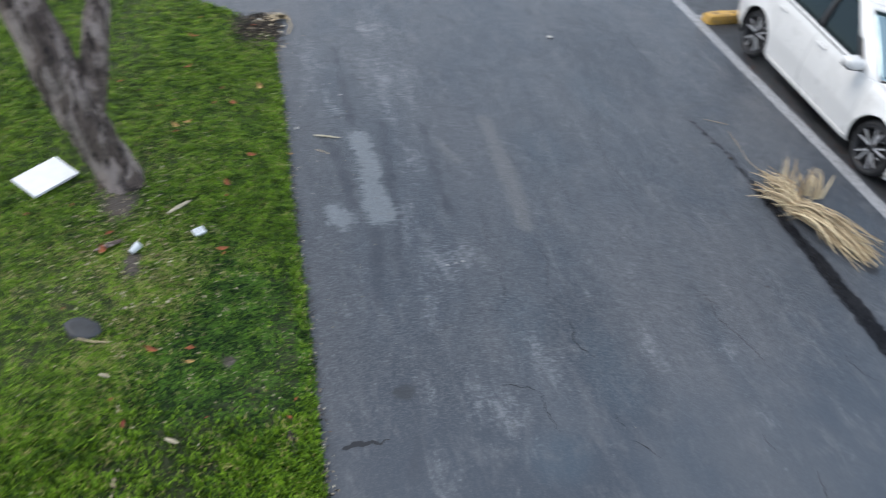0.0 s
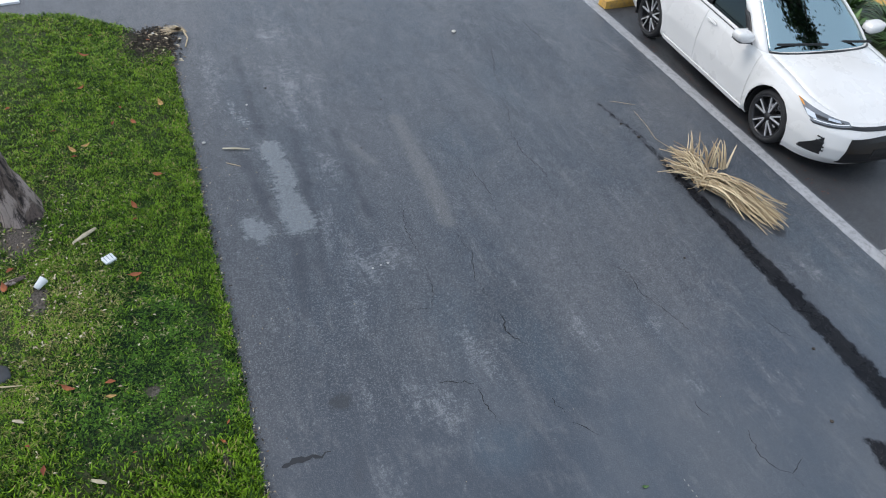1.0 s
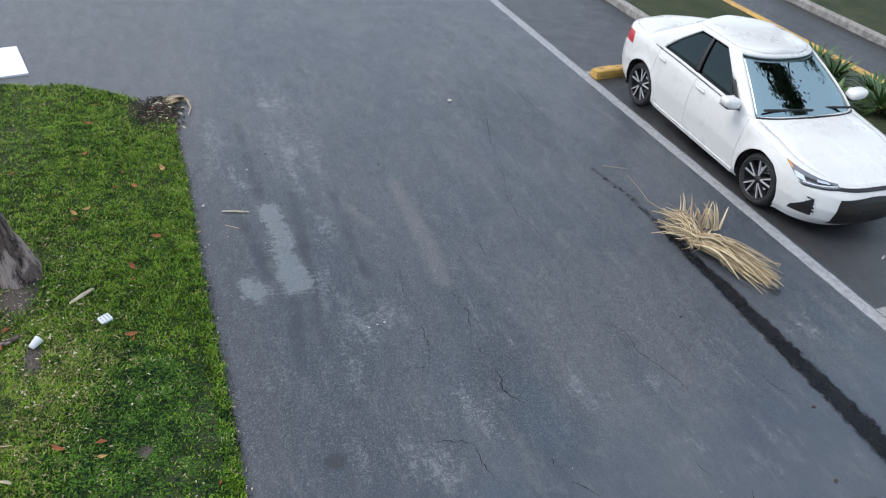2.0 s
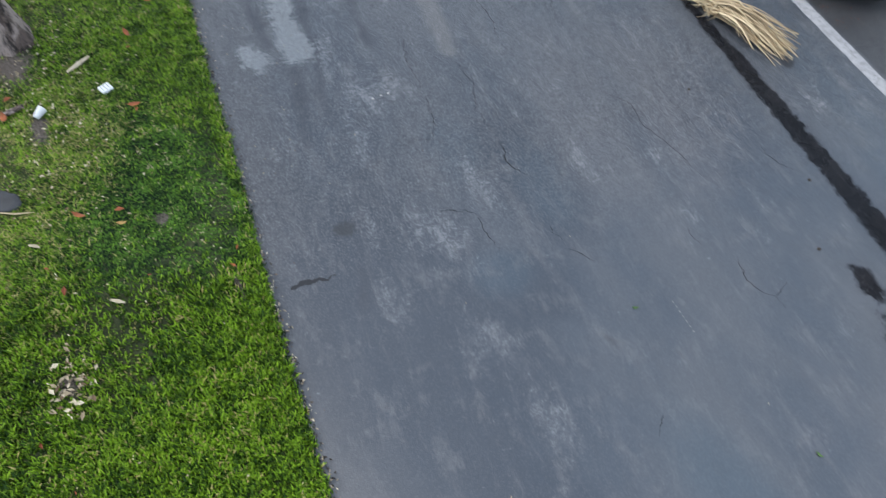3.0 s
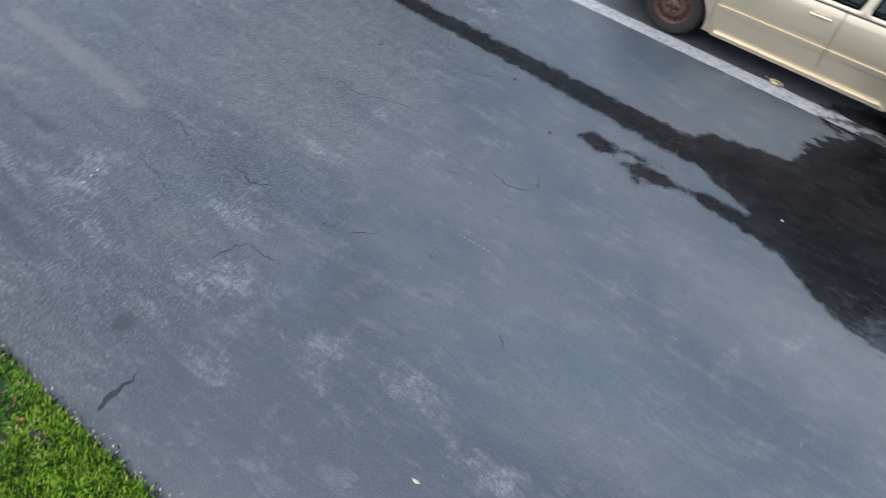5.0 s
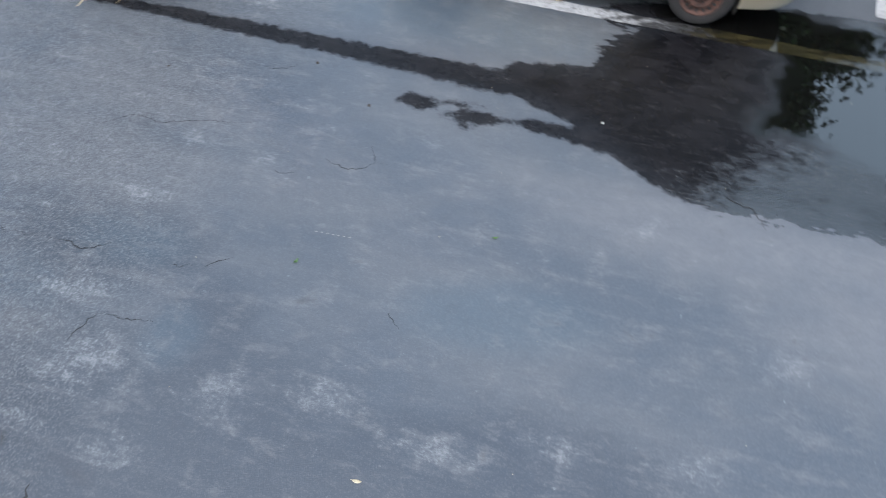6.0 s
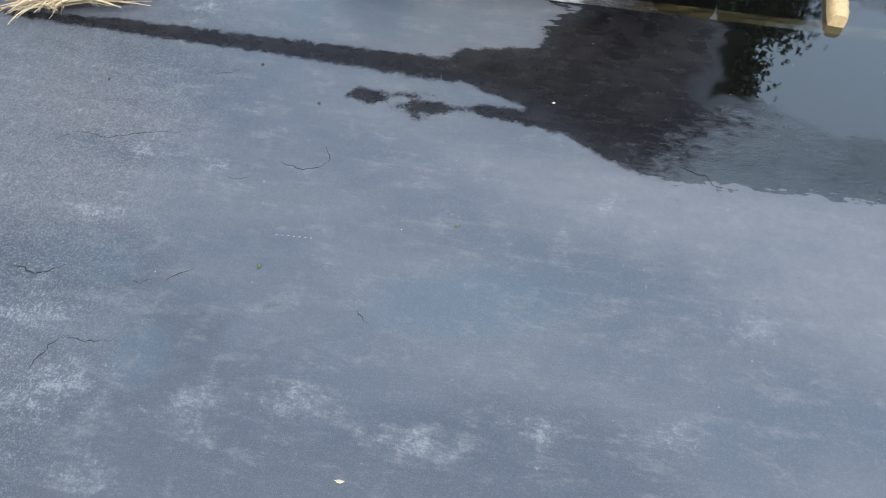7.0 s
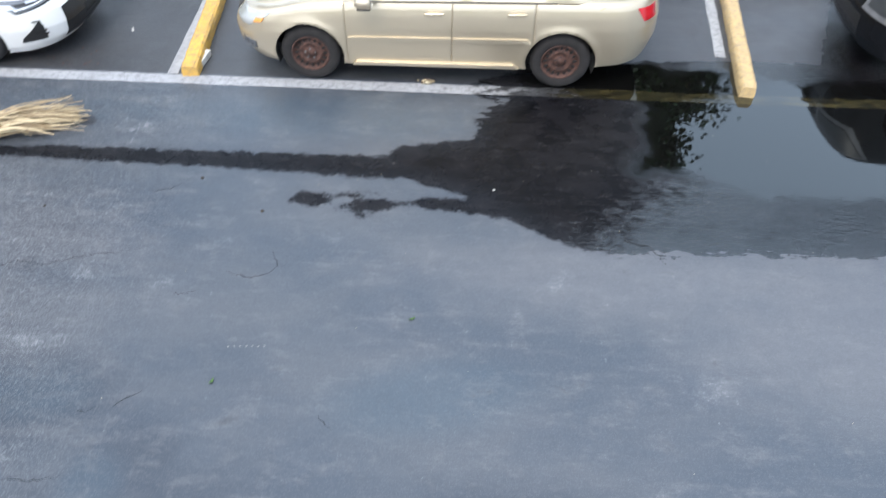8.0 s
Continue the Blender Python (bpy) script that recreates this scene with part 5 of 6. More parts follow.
def far_bed():
    verts, faces = [], []
    prof = ((6.92, 0.0), (6.92, 0.12), (6.95, 0.15), (7.07, 0.15), (7.09, 0.13), (7.09, -0.02))
    xs = [-18 + 0.5 * i for i in range(65)]
    for x in xs:
        verts += [(x, y, z) for y, z in prof]
    m = len(prof)
    for i in range(len(xs) - 1):
        for k in range(m - 1):
            j = i * m + k
            faces.append((j, j + m, j + m + 1, j + 1))
    tagged(link_mesh("kerb", mesh_of("kerb", verts, faces), M_KERB), "grey concrete kerb along the planting bed", "kerb", kind="structure")
    verts, faces = [], []
    nx, ny = 60, 16
    for i in range(nx + 1):
        for j in range(ny + 1):
            x, y = -18 + 32 * i / nx, 7.09 + 6 * j / ny
            verts.append((x, y, 0.11 + 0.05 * noise.noise((x, y, 3))))
    for i in range(nx):
        for j in range(ny):
            k = i * (ny + 1) + j
            faces.append((k, k + ny + 1, k + ny + 2, k + 1))
    tagged(link_mesh("planting_bed", mesh_of("planting_bed", verts, faces), M_SOIL, smooth=True), "dark soil planting bed behind the kerb", "flower bed", kind="structure")


far_bed()


def island():
    """The planting strip between the stalls and the yellow kerb."""
    for name, y, mat, label in (("kerb_near", 2.45, M_KERB, "grey concrete kerb behind the parking stalls"), ("kerb_far", 4.96, M_YELLOW, "yellow-painted concrete kerb along the planting strip")):
        verts, faces = [], []
        prof = ((0.0, 0.0), (0.0, 0.12), (0.03, 0.15), (0.13, 0.15), (0.16, 0.12), (0.16, 0.0))
        xs = [-18 + 0.5 * i for i in range(65)]
        for x in xs:
            verts += [(x, y + dy, z) for dy, z in prof]
        m = len(prof)
        for i in range(len(xs) - 1):
            for k in range(m - 1):
                j = i * m + k
                faces.append((j, j + m, j + m + 1, j + 1))
        tagged(link_mesh(name, mesh_of(name, verts, faces), mat), label, "kerb", kind="structure")
    verts, faces = [], []
    nx, ny = 64, 8
    for i in range(nx + 1):
        for j in range(ny + 1):
            x, y = -18 + 32 * i / nx, 2.61 + 2.35 * j / ny
            verts.append((x, y, 0.11 + 0.04 * noise.noise((x, y, 3))))
    for i in range(nx):
        for j in range(ny):
            k = i * (ny + 1) + j
            faces.append((k, k + ny + 1, k + ny + 2, k + 1))
    tagged(link_mesh("planting_strip", mesh_of("planting_strip", verts, faces), M_SOIL, smooth=True), "dark soil planting strip between the kerbs", "flower bed", kind="structure")


island()


def shrub(x, y, size, seed, label):
    """A tussock of long arching leaves."""
    rnd = random.Random(seed)
    root = new("shrub")
    root.matrix_basis = pose(x, y, 0.1)
    tagged(root, label, "shrub", "shrubs in the bed")
    verts, faces = [], []
    for _ in range(130):
        a, l, up = rnd.uniform(0, 6.283), size * rnd.uniform(0.5, 1.1), rnd.uniform(0.35, 1.25)
        w = 0.028 * rnd.uniform(0.6, 1.3)
        b = len(verts)
        for k in range(6):
            u = k / 5
            r, h = l * math.cos(up) * u, l * (math.sin(up) * u - 0.35 * u * u)
            ww = w * (1 - u ** 2.5) * (0.5 + u)
            verts += [(math.cos(a) * r - math.sin(a) * ww, math.sin(a) * r + math.cos(a) * ww, h), (math.cos(a) * r + math.sin(a) * ww, math.sin(a) * r - math.cos(a) * ww, h)]
        for k in range(5):
            j = b + 2 * k
            faces.append((j, j + 1, j + 3, j + 2))
    link_mesh("foliage", mesh_of("foliage", verts, faces), M_SHRUB, root)
    part("crown_base", lathe([(0, 0.12), (0.05, 0.1), (0.08, 0.0)], 10, Matrix.Rotation(radians(90), 4, "X")), M_BARK, root)


for k, (x, y, s) in enumerate(((-6.9, 4.3, 0.7), (-6.3, 4.1, 0.8), (-5.7, 4.35, 0.7), (-5.2, 4.0, 0.75), (-6.5, 3.5, 0.7), (-5.6, 3.4, 0.6), (-4.7, 4.3, 0.6))):
    shrub(x, y, s, 70 + k, "green arching strap-leaved shrub beside the yellow kerb")


# ---- trees ----
def tree(m, stems, crown, leaves, seed, label, leaf=0.13):
    """stems: rows of points with radii; crown: (x, y, z, rx, ry, rz) of leaf clouds."""
    rnd = random.Random(seed)
    root = new("tree")
    root.matrix_basis = m
    tagged(root, label, "tree", "trees")
    for k, (pts, radii) in enumerate(stems):
        fine, fr = [], []
        for i in range(len(pts) - 1):
            for u in (0, 0.2, 0.4, 0.6, 0.8):
                p = Vector(pts[i]).lerp(Vector(pts[i + 1]), u)
                shake = 0.006 if p.z > 1.2 else 0.0
                fine.append(p + Vector((rnd.gauss(0, shake), rnd.gauss(0, shake), 0)))
                fr.append(radii[i] + (radii[i + 1] - radii[i]) * u)
        fine.append(Vector(pts[-1]))
        fr.append(radii[-1])
        v, f = tube(fine, fr, 40 if k < 2 else 12, 0.02, seed + k)
        sides = 40 if k < 2 else 12
        for at, q in enumerate(v[:len(fine) * sides]):
            a = fine[at // sides]
            out = Vector((q.x - a.x, q.y - a.y, 0))
            ridge = abs(noise.noise((q.x * 19, q.y * 19, q.z * 2.0 + seed))) - 0.25
            flare = 0.16 * math.exp(-max(0, q.z) * 4) * (0.5 + noise.noise((out.normalized().x * 2.2, out.normalized().y * 2.2, seed)))
            q += out * (0.24 * ridge + (flare if k == 0 else 0))
        link_mesh("trunk" if k == 0 else "limb", mesh_of("trunk", v, f), M_BARK, root, smooth=True)
    tips = []
    for cx, cy, cz, rx, ry, rz in crown:
        for _ in range(20):
            tips.append(Vector((cx + rx * rnd.uniform(-0.8, 0.8), cy + ry * rnd.uniform(-0.8, 0.8), cz + rz * rnd.uniform(-0.7, 0.8))))
    tv, tf = [], []
    start = Vector(stems[0][0][-1])
    for tip in tips:
        near = min((Vector(s[0][-1]) for s in stems), key=lambda q: (q - tip).length)
        bend = (near + tip) / 2 + Vector((rnd.gauss(0, 0.2), rnd.gauss(0, 0.2), 0.25))
        v, f = tube([near, bend, tip], [0.035, 0.02, 0.006], 5, 0, seed)
        b = len(tv)
        tv += v
        tf += [tuple(b + j for j in q) for q in f]
    tagged(link_mesh("twigs", mesh_of("twigs", tv, tf), M_BARK, root), kind="stuff")
    verts, faces = [], []
    per = leaves // len(tips)
    for tip in tips:
        spread = rnd.uniform(0.35, 0.75)
        for _ in range(per):
            d = Vector((rnd.gauss(0, 1), rnd.gauss(0, 1), rnd.gauss(0, 0.7)))
            q = tip + d * spread * 0.5
            a = Vector((rnd.gauss(0, 1), rnd.gauss(0, 1), rnd.gauss(-0.4, 0.6))).normalized()
            s = a.cross(Vector((rnd.gauss(0, 1), rnd.gauss(0, 1), 1.5))).normalized()
            l, w = leaf * rnd.uniform(0.6, 1.3), leaf * rnd.uniform(0.25, 0.4)
            up = a.cross(s) * (0.15 * l)
            b = len(verts)
            verts += [q, q + a * l * 0.45 + s * w + up, q + a * l, q + a * l * 0.45 - s * w + up, q + a * l * 0.5]
            faces += [(b, b + 1, b + 4), (b + 1, b + 2, b + 4), (b + 4, b + 2, b + 3), (b, b + 4, b + 3)]
    link_mesh("crown", mesh_of("crown", verts, faces), M_LEAF, root)


tree(pose(-4.2, -7.82, 0),
     [([(0.05, 0.03, -0.05), (0.03, 0.0, 0.15), (0.02, -0.09, 0.45), (0.0, -0.2, 0.85), (-0.03, -0.31, 1.25), (-0.1, -0.45, 1.9), (-0.2, -0.62, 3.0), (-0.4, -1.1, 4.6), (-0.5, -1.3, 6.0)], [0.215, 0.185, 0.175, 0.2, 0.195, 0.16, 0.135, 0.1, 0.07]),
      ([(0.0, -0.13, 0.7), (-0.1, 0.0, 1.15), (-0.25, 0.13, 1.75), (-0.7, 0.3, 3.2), (-1.2, 0.5, 5.2)], [0.13, 0.115, 0.095, 0.075, 0.05]),
      ([(-0.2, -0.5, 3.0), (-0.8, -1.2, 4.4), (-1.6, -2.0, 5.6)], [0.08, 0.06, 0.04])],
     [(-0.6, -1.6, 7.0, 1.9, 1.8, 1.1), (-2.2, 0.2, 6.6, 1.6, 1.5, 1.0), (-2.4, -2.4, 6.6, 1.6, 1.6, 1.0), (0.6, -3.0, 7.2, 1.2, 1.4, 0.8)],
     9000, 301, "leaning grey-brown tree with a forked trunk on the lawn")
def back_tree(x, y, grow, leaves, seed, label, leaf, extra=()):
    """A broad tree of the bed, its size by grow."""
    stems = [([(0, 0, -0.05), (0, 0, 0.3), (0.05, -0.05, 2.0), (0.0, -0.2, 4.0), (0.1, -0.2, 6.0)], [0.26, 0.2, 0.17, 0.14, 0.08]),
             ([(0.02, -0.1, 2.8), (-0.9, -0.5, 4.4), (-1.9, -0.9, 5.8)], [0.1, 0.07, 0.04]),
             ([(0.0, -0.15, 3.2), (0.9, -0.4, 4.8), (1.7, -0.7, 6.2)], [0.1, 0.07, 0.04]),
             ([(0.0, -0.2, 3.8), (0.1, -1.0, 5.4), (0.0, -1.6, 6.4)], [0.09, 0.06, 0.04])]
    clouds = [(0, -0.6, 7.4, 1.9, 1.6, 1.5), (-1.7, -0.8, 6.6, 1.5, 1.5, 1.4), (1.5, -0.7, 6.8, 1.1, 1.4, 1.5), (-0.4, -0.9, 9.2, 2.0, 1.5, 1.1), (-1.8, 0.3, 8.4, 1.4, 1.4, 1.1), (0.7, -1.0, 5.2, 1.9, 1.0, 0.9)]
    stems = [([tuple(c * grow for c in p) for p in pts], [r * grow for r in radii]) for pts, radii in stems]
    clouds = [tuple(c * grow for c in q) for q in clouds]
    for pts, radii, cloud in extra:
        stems.append((pts, radii))
        clouds.append(cloud)
    tree(pose(x, y, 0.05), stems, clouds, leaves, seed, label, leaf)


tree(pose(5.7, 8.2, 0.05),
     [([(0, 0, -0.05), (0, 0, 0.3), (0.05, -0.05, 2.0), (0.1, -0.1, 4.0), (0.5, -0.1, 6.5)], [0.26, 0.2, 0.17, 0.14, 0.07]),
      ([(0.02, -0.05, 2.4), (-0.8, -0.2, 3.8), (-1.5, -0.2, 5.0)], [0.1, 0.07, 0.04]),
      ([(0.1, -0.05, 3.2), (0.7, -0.2, 4.6), (1.0, -0.2, 5.8)], [0.1, 0.07, 0.04]),
      ([(0.5, -0.1, 6.0), (0.5, -0.1, 6.9), (0.4, -0.1, 7.6)], [0.06, 0.04, 0.02])],
     [(-0.3, 0, 4.6, 1.6, 1.2, 1.4), (-1.4, -0.1, 5.2, 1.3, 1.2, 1.3), (0.0, -0.1, 6.0, 0.95, 1.0, 1.0), (-0.8, 0, 6.7, 0.8, 1.0, 0.8), (0.1, 0, 6.9, 0.7, 0.9, 0.7), (0.35, -0.1, 7.5, 0.45, 0.8, 0.5), (0.5, -0.1, 5.0, 0.9, 1.0, 0.7), (-2.6, 0.1, 4.4, 1.3, 1.2, 1.4)],
     48000, 302, "dense broad-leaved tree behind the puddle stalls", 0.155)
# unseen tree, added so that the left wet trail mirrors dark foliage
back_tree(-11.6, 8.8, 1.0, 26000, 305, "dense broad-leaved tree at the end of the bed", 0.2)
back_tree(-8.3, 8.6, 0.85, 8500, 303, "thin broad-leaved tree reaching over the white car", 0.22,
          [([(0.0, -0.2, 3.4), (1.2, -2.2, 5.0), (3.3, -4.4, 5.9)], [0.09, 0.06, 0.03], (3.8, -4.9, 6.2, 1.3, 1.3, 0.4)),
           ([(1.2, -2.2, 5.0), (3.0, -3.4, 5.6), (4.6, -4.0, 6.0)], [0.05, 0.04, 0.02], (4.8, -4.1, 6.2, 0.9, 0.9, 0.4)),
           ([(1.2, -2.2, 5.0), (2.2, -2.6, 6.2), (3.0, -2.4, 7.2)], [0.05, 0.04, 0.02], (3.6, -2.9, 7.6, 0.7, 0.8, 0.5))])


# ---- dried palm frond on the road ----
def frond():
    rnd = random.Random(11)
    root = new("palm_frond")
    root.matrix_basis = pose(-3.02, -1.1, 0)
    tagged(root, "dried straw-coloured palm frond lying on the asphalt", "palm frond")

    def strands(count, spread, reach, aim, rise, curl, width):
        verts, faces = [], []
        for _ in range(count):
            a = radians(aim + rnd.gauss(0, spread))
            l, w = reach * rnd.uniform(0.6, 1.1), width * rnd.uniform(0.6, 1.3)
            o = Vector((rnd.gauss(0, 0.035), rnd.gauss(0, 0.04), 0.02 + abs(rnd.gauss(0, 0.04))))
            lift, bend = rise * rnd.uniform(0.3, 1.4), rnd.gauss(0, curl)
            tilt = rnd.uniform(-0.8, 0.8)
            b = len(verts)
            for k in range(7):
                u = k / 6
                an = a + bend * u * u
                p = o + Vector((math.cos(an) * l * u, math.sin(an) * l * u, lift * math.sin(math.pi * min(1, u * 0.92)) * (1 - 0.3 * u)))
                p.z = max(p.z, 0.008)
                s = Vector((-math.sin(an), math.cos(an), tilt)).normalized() * (w * (1 - 0.85 * u ** 1.6) / 2)
                verts += [p + s, p + Vector((0, 0, 0.3 * w)), p - s]
            for k in range(6):
                j = b + 3 * k
                faces += [(j, j + 1, j + 4, j + 3), (j + 1, j + 2, j + 5, j + 4)]
        return mesh_of("dry_foliage", verts, faces)
    for args in ((190, 5.5, 0.88, 24, 0.09, 0.07, 0.022), (80, 9, 0.62, 24, 0.15, 0.12, 0.024), (80, 7, 0.56, 177, 0.11, 0.1, 0.022), (34, 12, 0.42, 208, 0.07, 0.15, 0.022), (30, 90, 0.24, 60, 0.1, 0.4, 0.02)):
        tagged(link_mesh("dry_foliage", strands(*args), M_STRAW, root), kind="stuff")
    # comb of stiff leaflets that stand up behind the stalk
    for k in range(27):
        u = k / 26
        foot = Vector((-0.36 + 0.22 * u + rnd.gauss(0, 0.02), 0.02 + 0.42 * u + rnd.gauss(0, 0.01), 0.03))
        tip = foot + Vector((rnd.gauss(-0.17, 0.05), rnd.gauss(0.09, 0.06), rnd.uniform(0.13, 0.27)))
        w = 0.027 * rnd.uniform(0.6, 1.2)
        verts, faces = [], []
        for j in range(6):
            t = j / 5
            p = foot.lerp(tip, t) + Vector((0, 0, 0.05 * math.sin(math.pi * t)))
            s = Vector((0.4, 1, rnd.uniform(-0.08, 0.08))).normalized() * (w * (1 - 0.88 * t ** 1.4) / 2)
            verts += [p + s, p + Vector((0.25 * w, 0, 0)), p - s]
        for j in range(5):
            i = 3 * j
            faces += [(i, i + 1, i + 4, i + 3), (i + 1, i + 2, i + 5, i + 4)]
        link_mesh("leaflet", mesh_of("leaflet", verts, faces), M_STRAW_LEAF, root)
    v, f = tube([(-0.66, 0.02, 0.05), (-0.4, 0.0, 0.09), (-0.1, 0.0, 0.1), (0.15, 0.08, 0.08)], [0.012, 0.018, 0.024, 0.01], 8, 0.05, 5)
    link_mesh("stalk", mesh_of("stalk", v, f), M_STRAW, root, smooth=True)
    v, f = tube([(-0.62, 0.02, 0.04), (-0.9, -0.02, 0.012), (-1.2, 0.04, 0.006), (-1.5, 0.06, 0.006)], [0.0035, 0.003, 0.0025, 0.002], 5, 0, 5)
    link_mesh("loose_strand", mesh_of("loose_strand", v, f), M_STRAW, root, smooth=True)


frond()


# ---- litter ----
def slab(name, x, y, z, sx, sy, sz, turn, tilt, material, label, category, bevel=0.004, group=""):
    ob = part(name, box((sx, sy, sz), Matrix(), min(bevel, sz * 0.45)), material)
    ob.matrix_basis = pose(x, y, z + sz / 2, tilt, tilt * 0.4, turn)
    return tagged(ob, label, category, group)


slab("foam_board", -4.21, -8.46, 0.07, 0.36, 0.45, 0.025, 42, 3, M_FOAM, "white foam board lying on the lawn", "board")
slab("board", -9.05, -8.42, 0.0, 1.0, 0.75, 0.03, 12, 0, M_FOAM, "large white sheet lying on the asphalt", "board")
def flat_stone():
    """A flat, rounded plate half sunk in the thin grass."""
    bm = bmesh.new()
    rims = []
    for h, grow in ((-0.03, 0.96), (0.012, 1.0), (0.022, 0.93), (0.024, 0.6)):
        rims.append([bm.verts.new(((0.15 + 0.02 * noise.noise((3 * math.cos(a), 3 * math.sin(a), 4))) * grow * math.cos(a), (0.095 + 0.02 * noise.noise((2 * math.cos(a), 2 * math.sin(a), 8))) * grow * math.sin(a), h))
                     for a in (2 * math.pi * k / 28 for k in range(28))])
    for lo, hi in zip(rims, rims[1:]):
        for k in range(28):
            bm.faces.new((lo[k], lo[(k + 1) % 28], hi[(k + 1) % 28], hi[k]))
    bm.faces.new(rims[-1])
    ob = part("flat_stone", bm, M_LID, smooth=True)
    ob.matrix_basis = pose(-2.3, -7.92, 0.045, 2, 2, 62)
    tagged(ob, "flat dark grey stone slab lying in the grass", "stone slab")


flat_stone()
carton = slab("carton", -3.33, -7.08, 0.03, 0.09, 0.1, 0.035, 28, 3, M_PAPER, "small crumpled white printed carton on the grass", "carton", 0.01)
for k in range(3):
    part("print", box((0.065, 0.006, 0.002), pose(0, -0.03 + 0.028 * k, 0.0185)), M_PRINT, carton)


def cup():
    ob = part("cup", lathe([(0, -0.06), (0.032, -0.06), (0.045, 0.05), (0.048, 0.055), (0.044, 0.05), (0.03, -0.052), (0, -0.052)], 24), M_PAPER, smooth=True)
    ob.matrix_basis = pose(-3.15, -7.6, 0.07, 12, 0, 50) @ Matrix.Scale(0.8, 4)
    tagged(ob, "crumpled white paper cup on the grass", "cup")


cup()


def stick(points, r, label, material=M_CHIP, flat=0.5, seed=1, name="dry_stick"):
    v, f = tube(points, [r * k for k in np.interp(np.linspace(0, 1, len(points)), [0, 0.5, 1], [0.6, 1, 0.4])], 7, 0.12, seed)
    z0 = min(q.z for q in v)
    ob = link_mesh(name, mesh_of(name, [Vector((q.x, q.y, z0 + (q.z - z0) * flat)) for q in v], f), material)
    tagged(ob, label, "stick", "dry sticks")


stick([(-4.8, -5.93, 0.02), (-4.77, -5.8, 0.024), (-4.73, -5.66, 0.02)], 0.018, "pale yellow dry husk on the asphalt")
stick([(-4.55, -5.93, 0.01), (-4.5, -5.86, 0.012), (-4.46, -5.8, 0.01)], 0.008, "thin dry twig on the asphalt", M_STRAW)
stick([(-3.76, -7.17, 0.07), (-3.68, -7.26, 0.075), (-3.6, -7.36, 0.07)], 0.024, "pale dry husk on the grass")
stick([(-3.28, -7.72, 0.07), (-3.22, -7.82, 0.08), (-3.17, -7.93, 0.07)], 0.03, "grey-brown bark piece on the grass", M_BARK)
stick([(-1.21, -7.27, 0.07), (-1.18, -7.22, 0.075), (-1.16, -7.18, 0.07)], 0.016, "cream dry palm husk on the grass")
stick([(-1.83, -7.75, 0.07), (-1.81, -7.71, 0.075), (-1.79, -7.68, 0.07)], 0.015, "cream dry husk on the grass")
stick([(-2.2, -7.95, 0.06), (-2.15, -7.83, 0.065), (-2.13, -7.7, 0.06)], 0.008, "thin pale twig beside the cover", M_STRAW)
stick([(-4.8, -1.22, 0.006), (-4.72, -1.08, 0.012), (-4.65, -0.94, 0.006)], 0.005, "thin straw strand on the asphalt", M_STRAW)


stick([(2.9, 0.105, 0.9), (2.96, 0.11, 0.955), (3.04, 0.17, 0.985), (3.1, 0.26, 1.0)], 0.012, "dry straw leaf caught on the champagne car", M_STRAW)
stick([(3.0, 0.1, 0.9), (3.03, 0.12, 0.95), (3.06, 0.2, 0.985)], 0.009, "dry straw strand caught on the champagne car", M_STRAW)
slab("concrete_chip", -1.27, 0.37, 0.0, 0.07, 0.25, 0.075, -8, 0, M_PEBBLE, "white broken concrete chip beside the yellow stop", "concrete chip", 0.015)


def small_frond():
    rnd = random.Random(21)
    verts, faces = [], []
    for _ in range(64):
        a = radians(250 + rnd.gauss(0, 17))
        l, w = rnd.uniform(0.18, 0.34), 0.015
        b = len(verts)
        for k in range(4):
            u = k / 3
            p = Vector((math.cos(a) * l * u, math.sin(a) * l * u, 0.02 + 0.03 * math.sin(math.pi * u)))
            s = Vector((-math.sin(a), math.cos(a), 0)) * w * (1 - 0.8 * u) / 2
            verts += [p + s, p - s]
        for k in range(3):
            j = b + 2 * k
            faces.append((j, j + 1, j + 3, j + 2))
    root = link_mesh("palm_frond", mesh_of("palm_frond", verts, faces), M_STRAW)
    root.matrix_basis = pose(-7.46, -5.99, 0)
    tagged(root, "small dry palm tip at the lawn corner", "palm frond")
    v, f = tube([(-0.02, -0.04, 0.03), (0.18, -0.01, 0.025), (0.38, -0.06, 0.012)], [0.011, 0.01, 0.008], 6, 0, 3)
    link_mesh("stalk", mesh_of("stalk", v, f), M_STRAW, root)


small_frond()


def flat_bits(name, count, seed, where, size, material, label, category, z):
    """Small curled flakes scattered over a stretch of ground."""
    rnd = random.Random(seed)
    verts, faces = [], []
    for _ in range(count):
        x, y = where(rnd)
        a, l = rnd.uniform(0, 6.283), size * rnd.uniform(0.4, 1.4)
        w = l * rnd.uniform(0.3, 0.6)
        c, s = math.cos(a), math.sin(a)
        h = z(rnd)
        b = len(verts)
        for u, v, k in ((-1, 0, 0.1), (0, 1, 0.35), (1, 0, 0.0), (0, -1, 0.3), (0, 0, 0.0)):
            verts.append((x + c * u * l / 2 - s * v * w / 2, y + s * u * l / 2 + c * v * w / 2, h + k * l * 0.5))
        faces += [(b, b + 4, b + 1), (b + 1, b + 4, b + 2), (b + 4, b + 3, b + 2), (b, b + 3, b + 4)]
    ob = link_mesh(name, mesh_of(name, verts, faces), material)
    tagged(ob, label, category, kind="stuff")


def on_lawn(rnd):
    while True:
        x, y = rnd.uniform(-8.3, 1.0), rnd.uniform(-10, -6.3)
        if lawn_inside(x, y) > 0.03:
            return x, y


